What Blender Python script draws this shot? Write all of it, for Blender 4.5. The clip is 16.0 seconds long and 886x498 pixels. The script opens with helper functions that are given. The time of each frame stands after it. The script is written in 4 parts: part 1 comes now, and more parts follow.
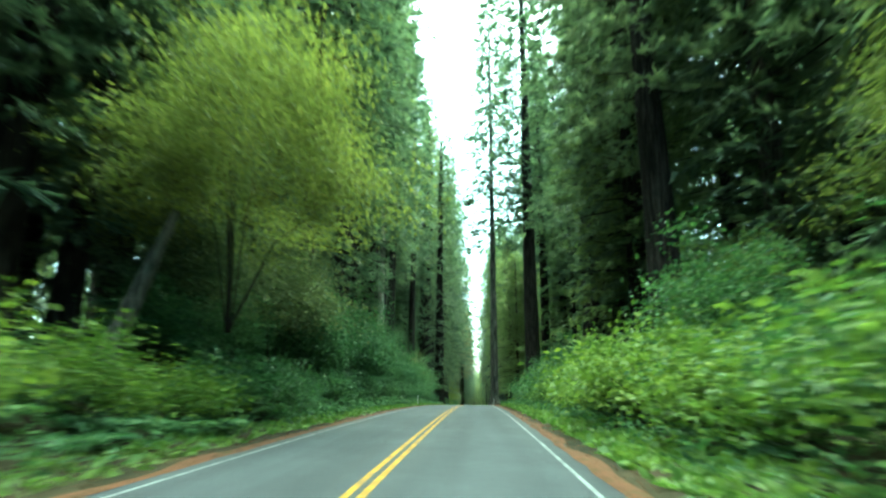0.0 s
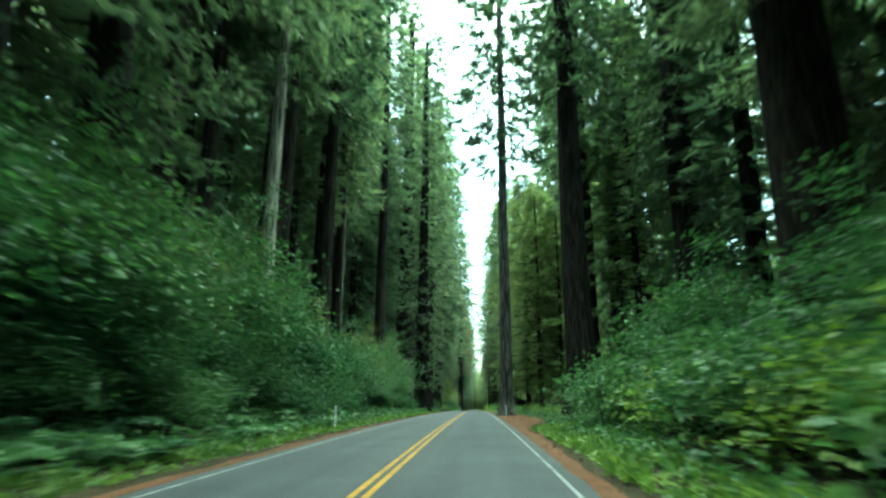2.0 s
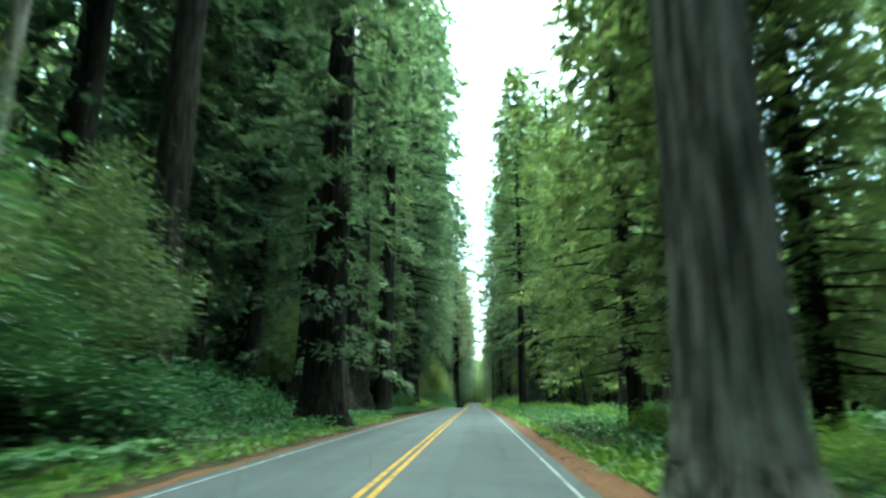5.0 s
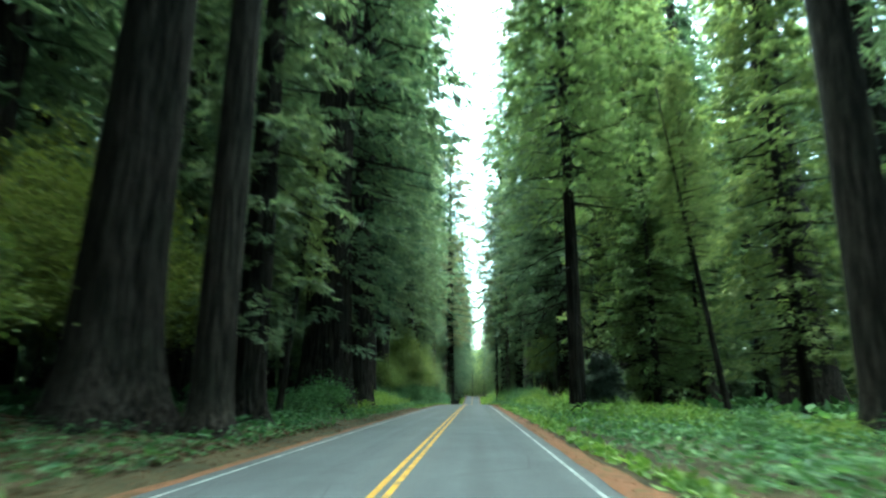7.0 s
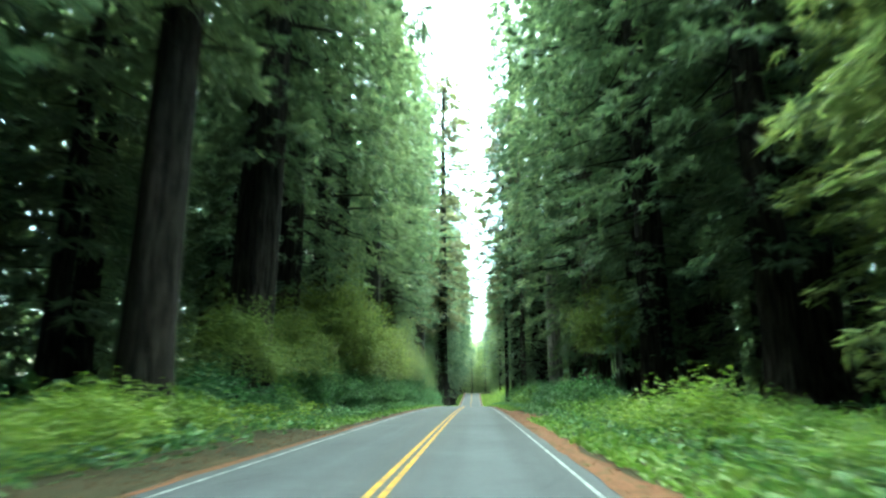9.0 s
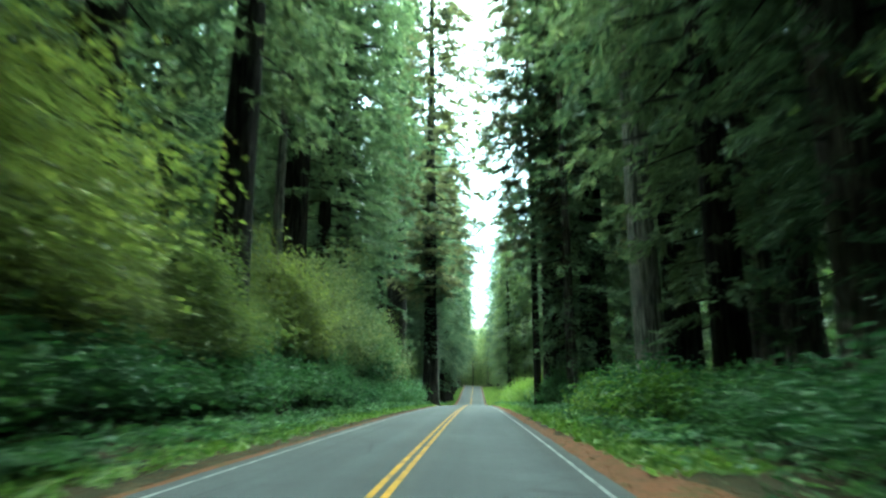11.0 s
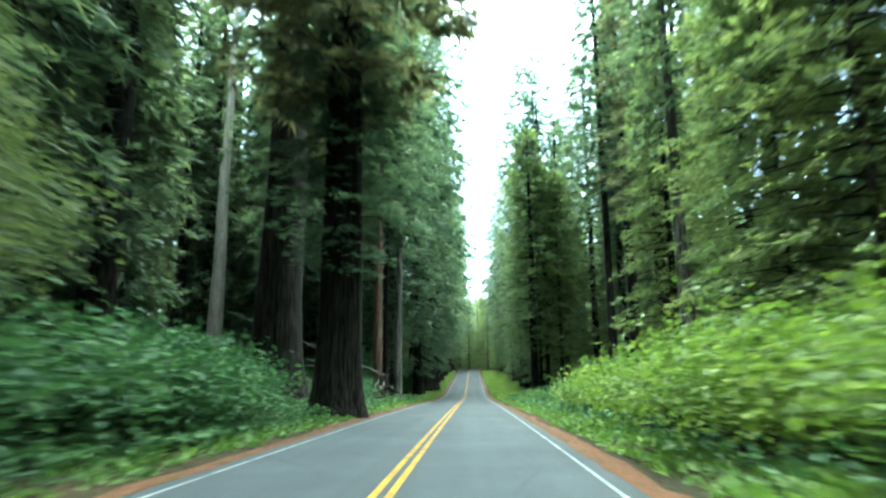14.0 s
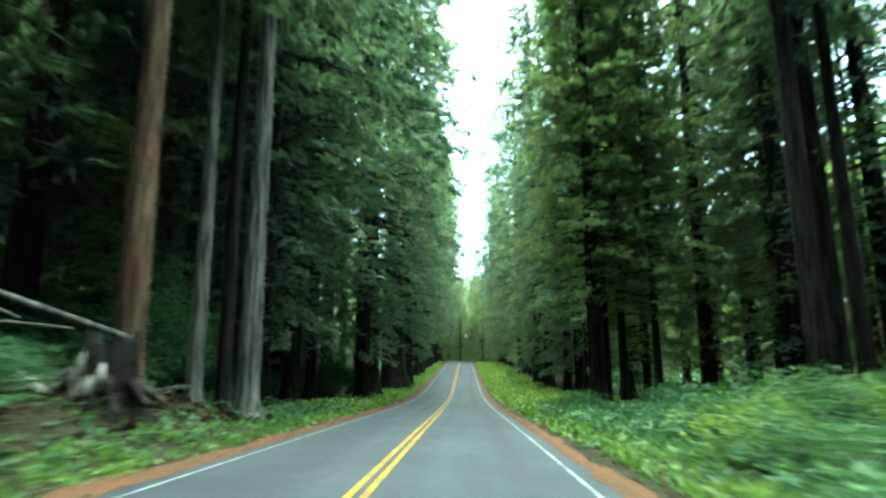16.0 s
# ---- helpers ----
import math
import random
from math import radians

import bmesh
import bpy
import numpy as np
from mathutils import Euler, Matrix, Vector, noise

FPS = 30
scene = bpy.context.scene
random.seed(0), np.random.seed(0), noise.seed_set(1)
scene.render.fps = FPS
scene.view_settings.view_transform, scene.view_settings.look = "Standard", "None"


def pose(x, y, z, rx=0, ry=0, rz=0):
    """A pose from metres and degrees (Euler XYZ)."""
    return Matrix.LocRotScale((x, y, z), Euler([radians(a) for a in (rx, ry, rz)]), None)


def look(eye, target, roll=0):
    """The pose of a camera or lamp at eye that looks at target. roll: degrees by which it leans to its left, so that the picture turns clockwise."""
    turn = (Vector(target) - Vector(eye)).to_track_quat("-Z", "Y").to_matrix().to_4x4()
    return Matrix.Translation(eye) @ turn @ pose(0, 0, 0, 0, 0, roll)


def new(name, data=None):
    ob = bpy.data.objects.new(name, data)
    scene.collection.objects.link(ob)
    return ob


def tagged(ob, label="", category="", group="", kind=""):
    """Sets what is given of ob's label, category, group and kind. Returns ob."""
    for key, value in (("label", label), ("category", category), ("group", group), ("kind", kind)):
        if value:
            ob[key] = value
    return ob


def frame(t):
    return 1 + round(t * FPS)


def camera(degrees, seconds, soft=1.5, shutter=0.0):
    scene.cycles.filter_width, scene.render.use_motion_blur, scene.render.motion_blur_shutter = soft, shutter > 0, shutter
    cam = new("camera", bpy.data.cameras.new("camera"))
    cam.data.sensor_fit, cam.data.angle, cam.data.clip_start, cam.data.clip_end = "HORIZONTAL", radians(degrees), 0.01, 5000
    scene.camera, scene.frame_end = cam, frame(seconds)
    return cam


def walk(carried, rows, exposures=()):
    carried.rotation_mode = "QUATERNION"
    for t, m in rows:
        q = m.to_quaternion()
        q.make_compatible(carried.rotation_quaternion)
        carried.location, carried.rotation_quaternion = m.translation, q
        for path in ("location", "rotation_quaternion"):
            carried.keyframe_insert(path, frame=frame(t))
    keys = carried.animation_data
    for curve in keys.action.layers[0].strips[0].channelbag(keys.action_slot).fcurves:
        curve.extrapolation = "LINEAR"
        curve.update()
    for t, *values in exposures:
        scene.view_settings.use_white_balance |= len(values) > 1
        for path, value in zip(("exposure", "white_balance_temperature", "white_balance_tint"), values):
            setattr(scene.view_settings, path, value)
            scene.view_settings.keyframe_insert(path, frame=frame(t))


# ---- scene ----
cam = camera(71.9, 16.0, 2.4, 0.5)
EYE = 1.45
# along the road: distance, gradient in degrees
GRADE = [(-80, 3.1), (0, 3.1), (25, 2.5), (50, 1.7), (76, 1.1), (122, 0.8), (152, 0.6), (200, 0.4), (257, -0.6), (311, -1.3), (345, -1.6), (368, -0.6), (388, 2.2), (480, 2.7), (560, 1.2), (1500, 1.2)]
_YS = np.arange(-80.0, 1501.0, 1.0)
_ZS = np.cumsum(np.tan(np.radians(np.interp(_YS, [a for a, _ in GRADE], [b for _, b in GRADE]))))
_ZS = _ZS - np.interp(0.0, _YS, _ZS)


def road_z(y):
    return float(np.interp(y, _YS, _ZS))


# seconds, place across and along the road, yaw, pitch, roll
ROWS = [
    (0.0, 1.60, 0.0, 3.0, 15.3, -0.3), (0.5, 1.63, 10.2, 3.0, 15.35, -0.3), (1.0, 1.65, 20.2, 3.0, 15.4, -0.4), (1.5, 1.69, 30.0, 3.0, 15.4, -0.3),
    (2.0, 1.72, 39.6, 3.1, 15.2, -0.3), (2.5, 1.75, 49.0, 3.1, 15.0, -0.4), (3.0, 1.78, 58.2, 3.0, 14.9, -0.5), (3.5, 1.80, 67.2, 3.02, 14.65, -0.4),
    (4.0, 1.80, 76.0, 3.1, 14.62, -0.3), (6.5, 1.40, 122.2, 3.0, 14.0, -0.2), (7.0, 1.38, 132.0, 2.9, 13.85, -0.1), (7.5, 1.44, 141.8, 2.9, 13.75, 0.0),
    (8.0, 1.47, 151.7, 2.85, 13.65, 0.0), (10.5, 1.36, 201.5, 3.0, 13.2, -0.2), (11.0, 1.36, 211.5, 3.0, 12.9, 0.0), (11.5, 1.32, 221.5, 3.0, 12.6, 0.1),
    (12.0, 1.26, 231.5, 3.0, 12.4, 0.2), (12.5, 1.22, 241.5, 3.0, 12.2, 0.3), (13.0, 1.22, 251.5, 2.9, 12.0, 0.3), (13.5, 1.22, 261.5, 2.8, 11.8, 0.3),
    (14.0, 1.23, 271.5, 2.7, 11.6, 0.3), (14.5, 1.25, 281.5, 2.5, 11.45, 0.3), (15.0, 1.30, 291.5, 2.4, 11.4, 0.3), (15.5, 1.37, 301.5, 2.1, 11.2, 0.3),
    (16.0, 1.45, 311.5, 2.0, 11.1, 0.2),
]
walk(cam, [(t, pose(x, y, road_z(y) + EYE, 90 + pitch, roll, yaw)) for t, x, y, yaw, pitch, roll in ROWS],
     [(0.0, 4.58, 5460, -42), (0.5, 4.35, 5460, -42), (1.0, 4.08, 5450, -41), (1.5, 4.15, 5450, -41), (2.5, 4.62, 5450, -40), (3.5, 4.95, 5450, -38), (4.0, 4.88, 5430, -37),
      (6.5, 4.35, 5250, -31), (7.0, 4.6, 5300, -29), (7.5, 5.05, 5380, -27), (8.0, 5.3, 5520, -26), (10.5, 5.05, 5270, -34), (11.0, 4.72, 5270, -34),
      (12.0, 4.85, 5380, -31), (13.0, 4.82, 5330, -24), (14.0, 4.82, 5260, -24), (15.0, 4.62, 5260, -27), (16.0, 4.82, 5300, -30)])

# ---- light ----
SUN_UP, SUN_TURN = 66.0, 0.0  # ahead, over the road, spread wide by cloud
world = bpy.data.worlds.new("sky")
scene.world = world
world.use_nodes = True
wn = world.node_tree.nodes
sky = wn.new("ShaderNodeTexSky")
sky.sky_type = "NISHITA"
sky.sun_disc = False
sky.sun_elevation, sky.sun_rotation = radians(SUN_UP), radians(SUN_TURN)
sky.air_density, sky.dust_density, sky.ozone_density = 1.0, 5.0, 1.0
wn["Background"].inputs["Strength"].default_value = 0.05
world.node_tree.links.new(sky.outputs["Color"], wn["Background"].inputs["Color"])
sun = new("sun", bpy.data.lights.new("sun", "SUN"))
sun.data.energy, sun.data.angle, sun.data.color = 2.5, radians(110), (1.0, 0.97, 0.92)
sun.matrix_world = look((0, 0, 0), (0, -math.cos(radians(SUN_UP)), -math.sin(radians(SUN_UP))))


# ---- materials ----
def material(name):
    m = bpy.data.materials.new(name)
    m.use_nodes = True
    n = m.node_tree.nodes
    return m, n, m.node_tree.links, n["Principled BSDF"]


def ramp(n, links, source, stops):
    r = n.new("ShaderNodeValToRGB")
    e = r.color_ramp.elements
    while len(e) < len(stops):
        e.new(0.5)
    for el, (p, c) in zip(e, stops):
        el.position, el.color = p, (*c, 1)
    links.new(source, r.inputs["Fac"])
    return r.outputs["Color"]


def noise_of(n, links, scale, detail=4.0, rough=0.6, stretch=None):
    tc = n.new("ShaderNodeTexCoord")
    t = n.new("ShaderNodeTexNoise")
    t.inputs["Scale"].default_value, t.inputs["Detail"].default_value, t.inputs["Roughness"].default_value = scale, detail, rough
    if stretch:
        mp = n.new("ShaderNodeMapping")
        mp.inputs["Scale"].default_value = stretch
        links.new(tc.outputs["Object"], mp.inputs["Vector"])
        links.new(mp.outputs["Vector"], t.inputs["Vector"])
    else:
        links.new(tc.outputs["Object"], t.inputs["Vector"])
    return t.outputs["Fac"]


def bump(n, links, bsdf, source, strength, dist):
    b = n.new("ShaderNodeBump")
    b.inputs["Strength"].default_value, b.inputs["Distance"].default_value = strength, dist
    links.new(source, b.inputs["Height"])
    links.new(b.outputs["Normal"], bsdf.inputs["Normal"])


def mixed(n, links, a, b, fac, mode="MIX"):
    m = n.new("ShaderNodeMix")
    m.data_type, m.blend_type = "RGBA", mode
    for k, v in ((6, a), (7, b), (0, fac)):
        if isinstance(v, (int, float)):
            m.inputs[k].default_value = v
        elif isinstance(v, tuple):
            m.inputs[k].default_value = (*v, 1)
        else:
            links.new(v, m.inputs[k])
    return m.outputs[2]


def surface(name, stops, scale, rough=0.85, fine=30.0, relief=0.3, depth=0.01, stretch=None, spec=0.3):
    m, n, links, b = material(name)
    broad = noise_of(n, links, scale, 5, 0.65, stretch)
    small = noise_of(n, links, fine, 3, 0.6, stretch)
    col = ramp(n, links, broad, stops)
    col = mixed(n, links, col, ramp(n, links, small, [(0.3, (0.55, 0.55, 0.55)), (0.7, (1.35, 1.35, 1.35))]), 0.7, "MULTIPLY")
    links.new(col, b.inputs["Base Color"])
    b.inputs["Roughness"].default_value = rough
    b.inputs["Specular IOR Level"].default_value = spec
    bump(n, links, b, small, relief, depth)
    return m


def leaf_material(name, dark, mid, light, through_it=0.35, rough=0.6):
    """Leaves: each one its own tone, light passing through the blade."""
    m, n, links, b = material(name)
    geo = n.new("ShaderNodeNewGeometry")
    info = n.new("ShaderNodeObjectInfo")
    col = ramp(n, links, geo.outputs["Random Per Island"], [(0.0, dark), (0.55, mid), (1.0, light)])
    shade = ramp(n, links, info.outputs["Random"], [(0.0, (0.7, 0.78, 0.75)), (1.0, (1.25, 1.15, 1.0))])
    patch = ramp(n, links, noise_of(n, links, 0.6, 2), [(0.35, (0.75, 0.8, 0.8)), (0.65, (1.2, 1.15, 1.0))])
    col = mixed(n, links, col, shade, 1.0, "MULTIPLY")
    col = mixed(n, links, col, patch, 0.8, "MULTIPLY")
    links.new(col, b.inputs["Base Color"])
    b.inputs["Roughness"].default_value = rough
    b.inputs["Specular IOR Level"].default_value = 0.2
    tr = n.new("ShaderNodeBsdfTranslucent")
    links.new(mixed(n, links, col, (1.15, 1.22, 0.8), 1.0, "MULTIPLY"), tr.inputs["Color"])
    mx = n.new("ShaderNodeMixShader")
    mx.inputs["Fac"].default_value = through_it
    links.new(b.outputs["BSDF"], mx.inputs[1])
    links.new(tr.outputs["BSDF"], mx.inputs[2])
    links.new(mx.outputs["Shader"], n["Material Output"].inputs["Surface"])
    return m


def asphalt(name):
    """Old asphalt: stone grain, patched tone, paler wheel tracks, fine cracks and oil-dark streaks."""
    m, n, links, b = material(name)
    col = ramp(n, links, noise_of(n, links, 0.3, 5, 0.65), [(0.3, (0.022, 0.0245, 0.028)), (0.55, (0.0285, 0.0315, 0.0355)), (0.75, (0.038, 0.0415, 0.046))])
    track = noise_of(n, links, 1.1, 2, 0.5, (1, 0.012, 1))
    col = mixed(n, links, col, ramp(n, links, track, [(0.35, (0.8, 0.8, 0.8)), (0.65, (1.2, 1.2, 1.19))]), 0.9, "MULTIPLY")
    grain = noise_of(n, links, 70.0, 3, 0.6)
    col = mixed(n, links, col, ramp(n, links, grain, [(0.3, (0.55, 0.55, 0.55)), (0.7, (1.4, 1.4, 1.4))]), 0.8, "MULTIPLY")
    tc, vor = n.new("ShaderNodeTexCoord"), n.new("ShaderNodeTexVoronoi")
    vor.feature, vor.inputs["Scale"].default_value = "DISTANCE_TO_EDGE", 0.28
    links.new(tc.outputs["Object"], vor.inputs["Vector"])
    col = mixed(n, links, col, ramp(n, links, vor.outputs["Distance"], [(0.0, (0.45, 0.45, 0.45)), (0.006, (1, 1, 1))]), 0.8, "MULTIPLY")
    links.new(col, b.inputs["Base Color"])
    b.inputs["Roughness"].default_value, b.inputs["Specular IOR Level"].default_value = 0.88, 0.14
    bump(n, links, b, grain, 0.5, 0.006)
    return m


def paint(name, faded, full):
    """Road paint, worn through to the asphalt in places."""
    m, n, links, b = material(name)
    wear = noise_of(n, links, 2.6, 6, 0.75)
    links.new(ramp(n, links, wear, [(0.36, (0.05, 0.054, 0.056)), (0.43, faded), (0.58, full)]), b.inputs["Base Color"])
    b.inputs["Roughness"].default_value, b.inputs["Specular IOR Level"].default_value = 0.85, 0.1
    bump(n, links, b, noise_of(n, links, 50.0, 3), 0.4, 0.004)
    return m


ASPHALT = asphalt("asphalt")
YELLOW = paint("yellow_paint", (0.15, 0.083, 0.008), (0.25, 0.138, 0.014))
WHITE = paint("white_paint", (0.09, 0.095, 0.095), (0.18, 0.186, 0.186))
SOIL = surface("forest_floor", [(0.3, (0.013, 0.013, 0.008)), (0.5, (0.024, 0.021, 0.012)), (0.7, (0.04, 0.03, 0.017))], 0.5, 0.95, 9.0, 0.8, 0.05, spec=0.04)
LITTER = surface("needle_litter", [(0.3, (0.03, 0.022, 0.012)), (0.42, (0.066, 0.034, 0.02)), (0.52, (0.088, 0.04, 0.023)), (0.6, (0.05, 0.033, 0.017)), (0.72, (0.04, 0.05, 0.018))], 2.6, 0.95, 30.0, 0.7, 0.02, spec=0.04)
LITTER_DARK = surface("dark_litter", [(0.32, (0.018, 0.012, 0.008)), (0.5, (0.04, 0.024, 0.013)), (0.7, (0.03, 0.028, 0.014))], 1.7, 0.95, 25.0, 0.7, 0.02, spec=0.04)


def bark(name, dark, mid, light):
    """Fibrous bark: long dark furrows between ridges, weathered in broad patches."""
    m, n, links, b = material(name)
    furrow = noise_of(n, links, 9.0, 4, 0.55, (1, 1, 0.07))
    fine = noise_of(n, links, 34.0, 3, 0.6, (1, 1, 0.12))
    patch = noise_of(n, links, 0.7, 3, 0.6)
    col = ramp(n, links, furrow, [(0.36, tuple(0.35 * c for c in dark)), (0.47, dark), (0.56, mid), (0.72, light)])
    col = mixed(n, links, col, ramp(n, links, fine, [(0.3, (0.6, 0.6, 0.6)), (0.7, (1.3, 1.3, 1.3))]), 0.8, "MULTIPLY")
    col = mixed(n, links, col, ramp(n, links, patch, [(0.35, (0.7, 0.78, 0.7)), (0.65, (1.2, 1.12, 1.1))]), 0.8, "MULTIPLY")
    links.new(col, b.inputs["Base Color"])
    b.inputs["Roughness"].default_value, b.inputs["Specular IOR Level"].default_value = 0.95, 0.04
    bump(n, links, b, furrow, 1.0, 0.18)
    return m


# redwood bark near black: the deep shade on the trunks is put into its colour
BARK_SHADED = bark("redwood_bark", (0.012, 0.0105, 0.009), (0.022, 0.019, 0.0165), (0.039, 0.034, 0.03))
# pale bark, raised further so that the colour carries light on two trunks
BARK_PALE = bark("lichened_bark", (0.15, 0.14, 0.12), (0.3, 0.28, 0.245), (0.42, 0.4, 0.355))
BARK_GREY = bark("grey_bark", (0.07, 0.066, 0.058), (0.14, 0.132, 0.118), (0.21, 0.2, 0.182))
BARK_RED = bark("red_bark", (0.068, 0.042, 0.03), (0.125, 0.08, 0.057), (0.185, 0.13, 0.1))
BARK_MID = bark("weathered_bark", (0.04, 0.034, 0.029), (0.085, 0.074, 0.064), (0.14, 0.125, 0.11))
WOOD_PALE = surface("bleached_wood", [(0.3, (0.14, 0.12, 0.095)), (0.6, (0.28, 0.255, 0.22)), (0.8, (0.37, 0.345, 0.31))], 2.0, 0.9, 14.0, 0.6, 0.02, (1, 1, 0.15))
NEEDLES = leaf_material("conifer_needles", (0.059, 0.082, 0.061), (0.099, 0.130, 0.098), (0.147, 0.182, 0.132), 0.45)
# darkened copy of the conifer needles, with shade put into the colour
NEEDLES_SHADED = leaf_material("shaded_needles", (0.014, 0.022, 0.017), (0.024, 0.036, 0.027), (0.04, 0.055, 0.04), 0.2)
NEEDLES_THIN = leaf_material("thin_needles", (0.075, 0.078, 0.055), (0.115, 0.115, 0.082), (0.16, 0.158, 0.11), 0.45)
NEEDLES_LIGHT = leaf_material("young_conifer_needles", (0.08, 0.104, 0.058), (0.134, 0.166, 0.085), (0.19, 0.222, 0.112), 0.5)
LEAF = leaf_material("shrub_leaves", (0.026, 0.055, 0.026), (0.048, 0.095, 0.043), (0.085, 0.145, 0.064), 0.35)
LEAF_BRIGHT = leaf_material("bright_leaves", (0.058, 0.094, 0.022), (0.1, 0.148, 0.032), (0.148, 0.198, 0.05), 0.42)
LEAF_MAPLE = leaf_material("maple_leaves", (0.0706, 0.0878, 0.0331), (0.1152, 0.1354, 0.0461), (0.1692, 0.1872, 0.0662), 0.5)
LEAF_BROWN = leaf_material("dull_leaves", (0.0594, 0.0747, 0.0378), (0.099, 0.1188, 0.0612), (0.1467, 0.1584, 0.0828), 0.4)
LEAF_GOLD = leaf_material("golden_leaves", (0.25, 0.18, 0.02), (0.42, 0.3, 0.03), (0.5, 0.4, 0.05), 0.45)
FERN = leaf_material("fern_fronds", (0.032, 0.068, 0.032), (0.06, 0.112, 0.05), (0.095, 0.155, 0.072), 0.35)
GRASS = leaf_material("verge_grass", (0.07, 0.115, 0.03), (0.112, 0.164, 0.042), (0.155, 0.205, 0.062), 0.4)


# ---- mesh helpers ----
def mesh_of(name, verts, faces, mat, smooth=False):
    me = bpy.data.meshes.new(name)
    me.from_pydata([tuple(v) for v in verts], [], [tuple(f) for f in faces])
    me.materials.append(mat)
    if smooth:
        me.polygons.foreach_set("use_smooth", [True] * len(me.polygons))
    me.update()
    return me


def cards_mesh(name, v, mat):
    """v: (n, 4, 3) blades, each a bent diamond of two triangles."""
    n = len(v)
    me = bpy.data.meshes.new(name)
    me.vertices.add(n * 4)
    me.vertices.foreach_set("co", np.ascontiguousarray(v, dtype=np.float32).ravel())
    idx = (np.arange(n)[:, None] * 4 + np.array([0, 1, 2, 0, 2, 3])[None]).ravel()
    me.loops.add(n * 6)
    me.loops.foreach_set("vertex_index", idx.astype(np.int32))
    me.polygons.add(n * 2)
    me.polygons.foreach_set("loop_start", np.arange(0, n * 6, 3, dtype=np.int32))
    me.materials.append(mat)
    me.update(calc_edges=True)
    me.validate()
    return me


def spikes_mesh(name, v, mat):
    """v: (n, 3, 3) slim triangles, one for each tuft of needles."""
    n = len(v)
    me = bpy.data.meshes.new(name)
    me.vertices.add(n * 3)
    me.vertices.foreach_set("co", np.ascontiguousarray(v, dtype=np.float32).ravel())
    me.loops.add(n * 3)
    me.loops.foreach_set("vertex_index", np.arange(n * 3, dtype=np.int32))
    me.polygons.add(n)
    me.polygons.foreach_set("loop_start", np.arange(0, n * 3, 3, dtype=np.int32))
    me.materials.append(mat)
    me.update(calc_edges=True)
    me.validate()
    return me


def spikes(base, way, length, width, rng, tumble=0.5):
    up = unit(np.array([0, 0, 1.0]) + tumble * rng.normal(size=base.shape))
    side = unit(np.cross(way, up))
    return np.stack([base + side * width[:, None] * 0.5, base + way * length[:, None], base - side * width[:, None] * 0.5], 1)


def unit(a):
    return a / np.maximum(np.linalg.norm(a, axis=-1, keepdims=True), 1e-6)


def blades(base, way, length, width, rng, curl=0.12, tumble=0.7):
    """Leaf blades from base points along unit ways."""
    up = unit(np.array([0, 0, 1.0]) + tumble * rng.normal(size=base.shape))
    side = unit(np.cross(way, up))
    nor = np.cross(side, way)
    L, W = length[:, None], width[:, None]
    mid = base + way * L * 0.45
    return np.stack([base, mid + side * W * 0.5 + nor * L * curl, base + way * L - nor * L * 0.1, mid - side * W * 0.5 + nor * L * curl], 1)


def tube(verts, faces, pts, radii, sides=6):
    """Adds a tapered tube along pts to verts and faces."""
    at = len(verts)
    pts = [Vector(p) for p in pts]
    for k, (p, r) in enumerate(zip(pts, radii)):
        d = (pts[min(k + 1, len(pts) - 1)] - pts[max(k - 1, 0)]).normalized()
        a = d.cross(Vector((0.31, 0.95, 0.12))).normalized()
        b = d.cross(a)
        for j in range(sides):
            t = 2 * math.pi * j / sides
            verts.append(p + r * (math.cos(t) * a + math.sin(t) * b))
    for k in range(len(pts) - 1):
        for j in range(sides):
            a, b = at + k * sides + j, at + k * sides + (j + 1) % sides
            faces.append((a, b, b + sides, a + sides))
    faces.append(tuple(at + (len(pts) - 1) * sides + j for j in range(sides)))


def part(name, me, parent, label=""):
    ob = new(name, me)
    ob.parent = parent
    return tagged(ob, label) if label else ob


# ---- ground and road ----
LANE = 3.25
LEFT_BANK = [(-80, 2.0), (20, 2.6), (100, 2.6), (122, 0.6), (190, 0.5), (215, 1.2), (285, 1.2), (305, 0.5), (1500, 0.5)]
RIGHT_BANK = [(-80, 1.0), (65, 1.1), (76, -0.1), (110, -0.4), (150, -0.4), (240, 0.1), (265, 0.5), (320, 0.3), (1500, 0.3)]


def ground_z(x, y):
    z = road_z(y)
    if abs(x) < LANE + 0.5:
        return z - 0.05
    side = LEFT_BANK if x < 0 else RIGHT_BANK
    h = float(np.interp(y, [a for a, _ in side], [b for _, b in side]))
    d = abs(x)
    s = min(max((d - 5.0) / 9.0, 0.0), 1.0)
    lump = 0.25 * min(max((d - 4.5) / 3.0, 0.0), 1.0) * noise.noise((x * 0.25, y * 0.25, 0.0))
    far = max(d - 40.0, 0.0) * 0.12
    if x < 0:  # the mound under the broken stump
        far += 1.1 * math.exp(-((y - 326.0) / 6.0) ** 2) * min(max((d - 4.8) / 2.2, 0.0), 1.0)
    return z - 0.05 + 0.12 * min(max((d - 4.0) / 1.2, 0.0), 1.0) + h * s * s * (3 - 2 * s) + lump + far


def sheet(name, xs, ys, height, mat):
    verts = [(x, y, height(x, y)) for y in ys for x in xs]
    w = len(xs)
    faces = [(j * w + i, j * w + i + 1, (j + 1) * w + i + 1, (j + 1) * w + i) for j in range(len(ys) - 1) for i in range(w - 1)]
    return mesh_of(name, verts, faces, mat, True)


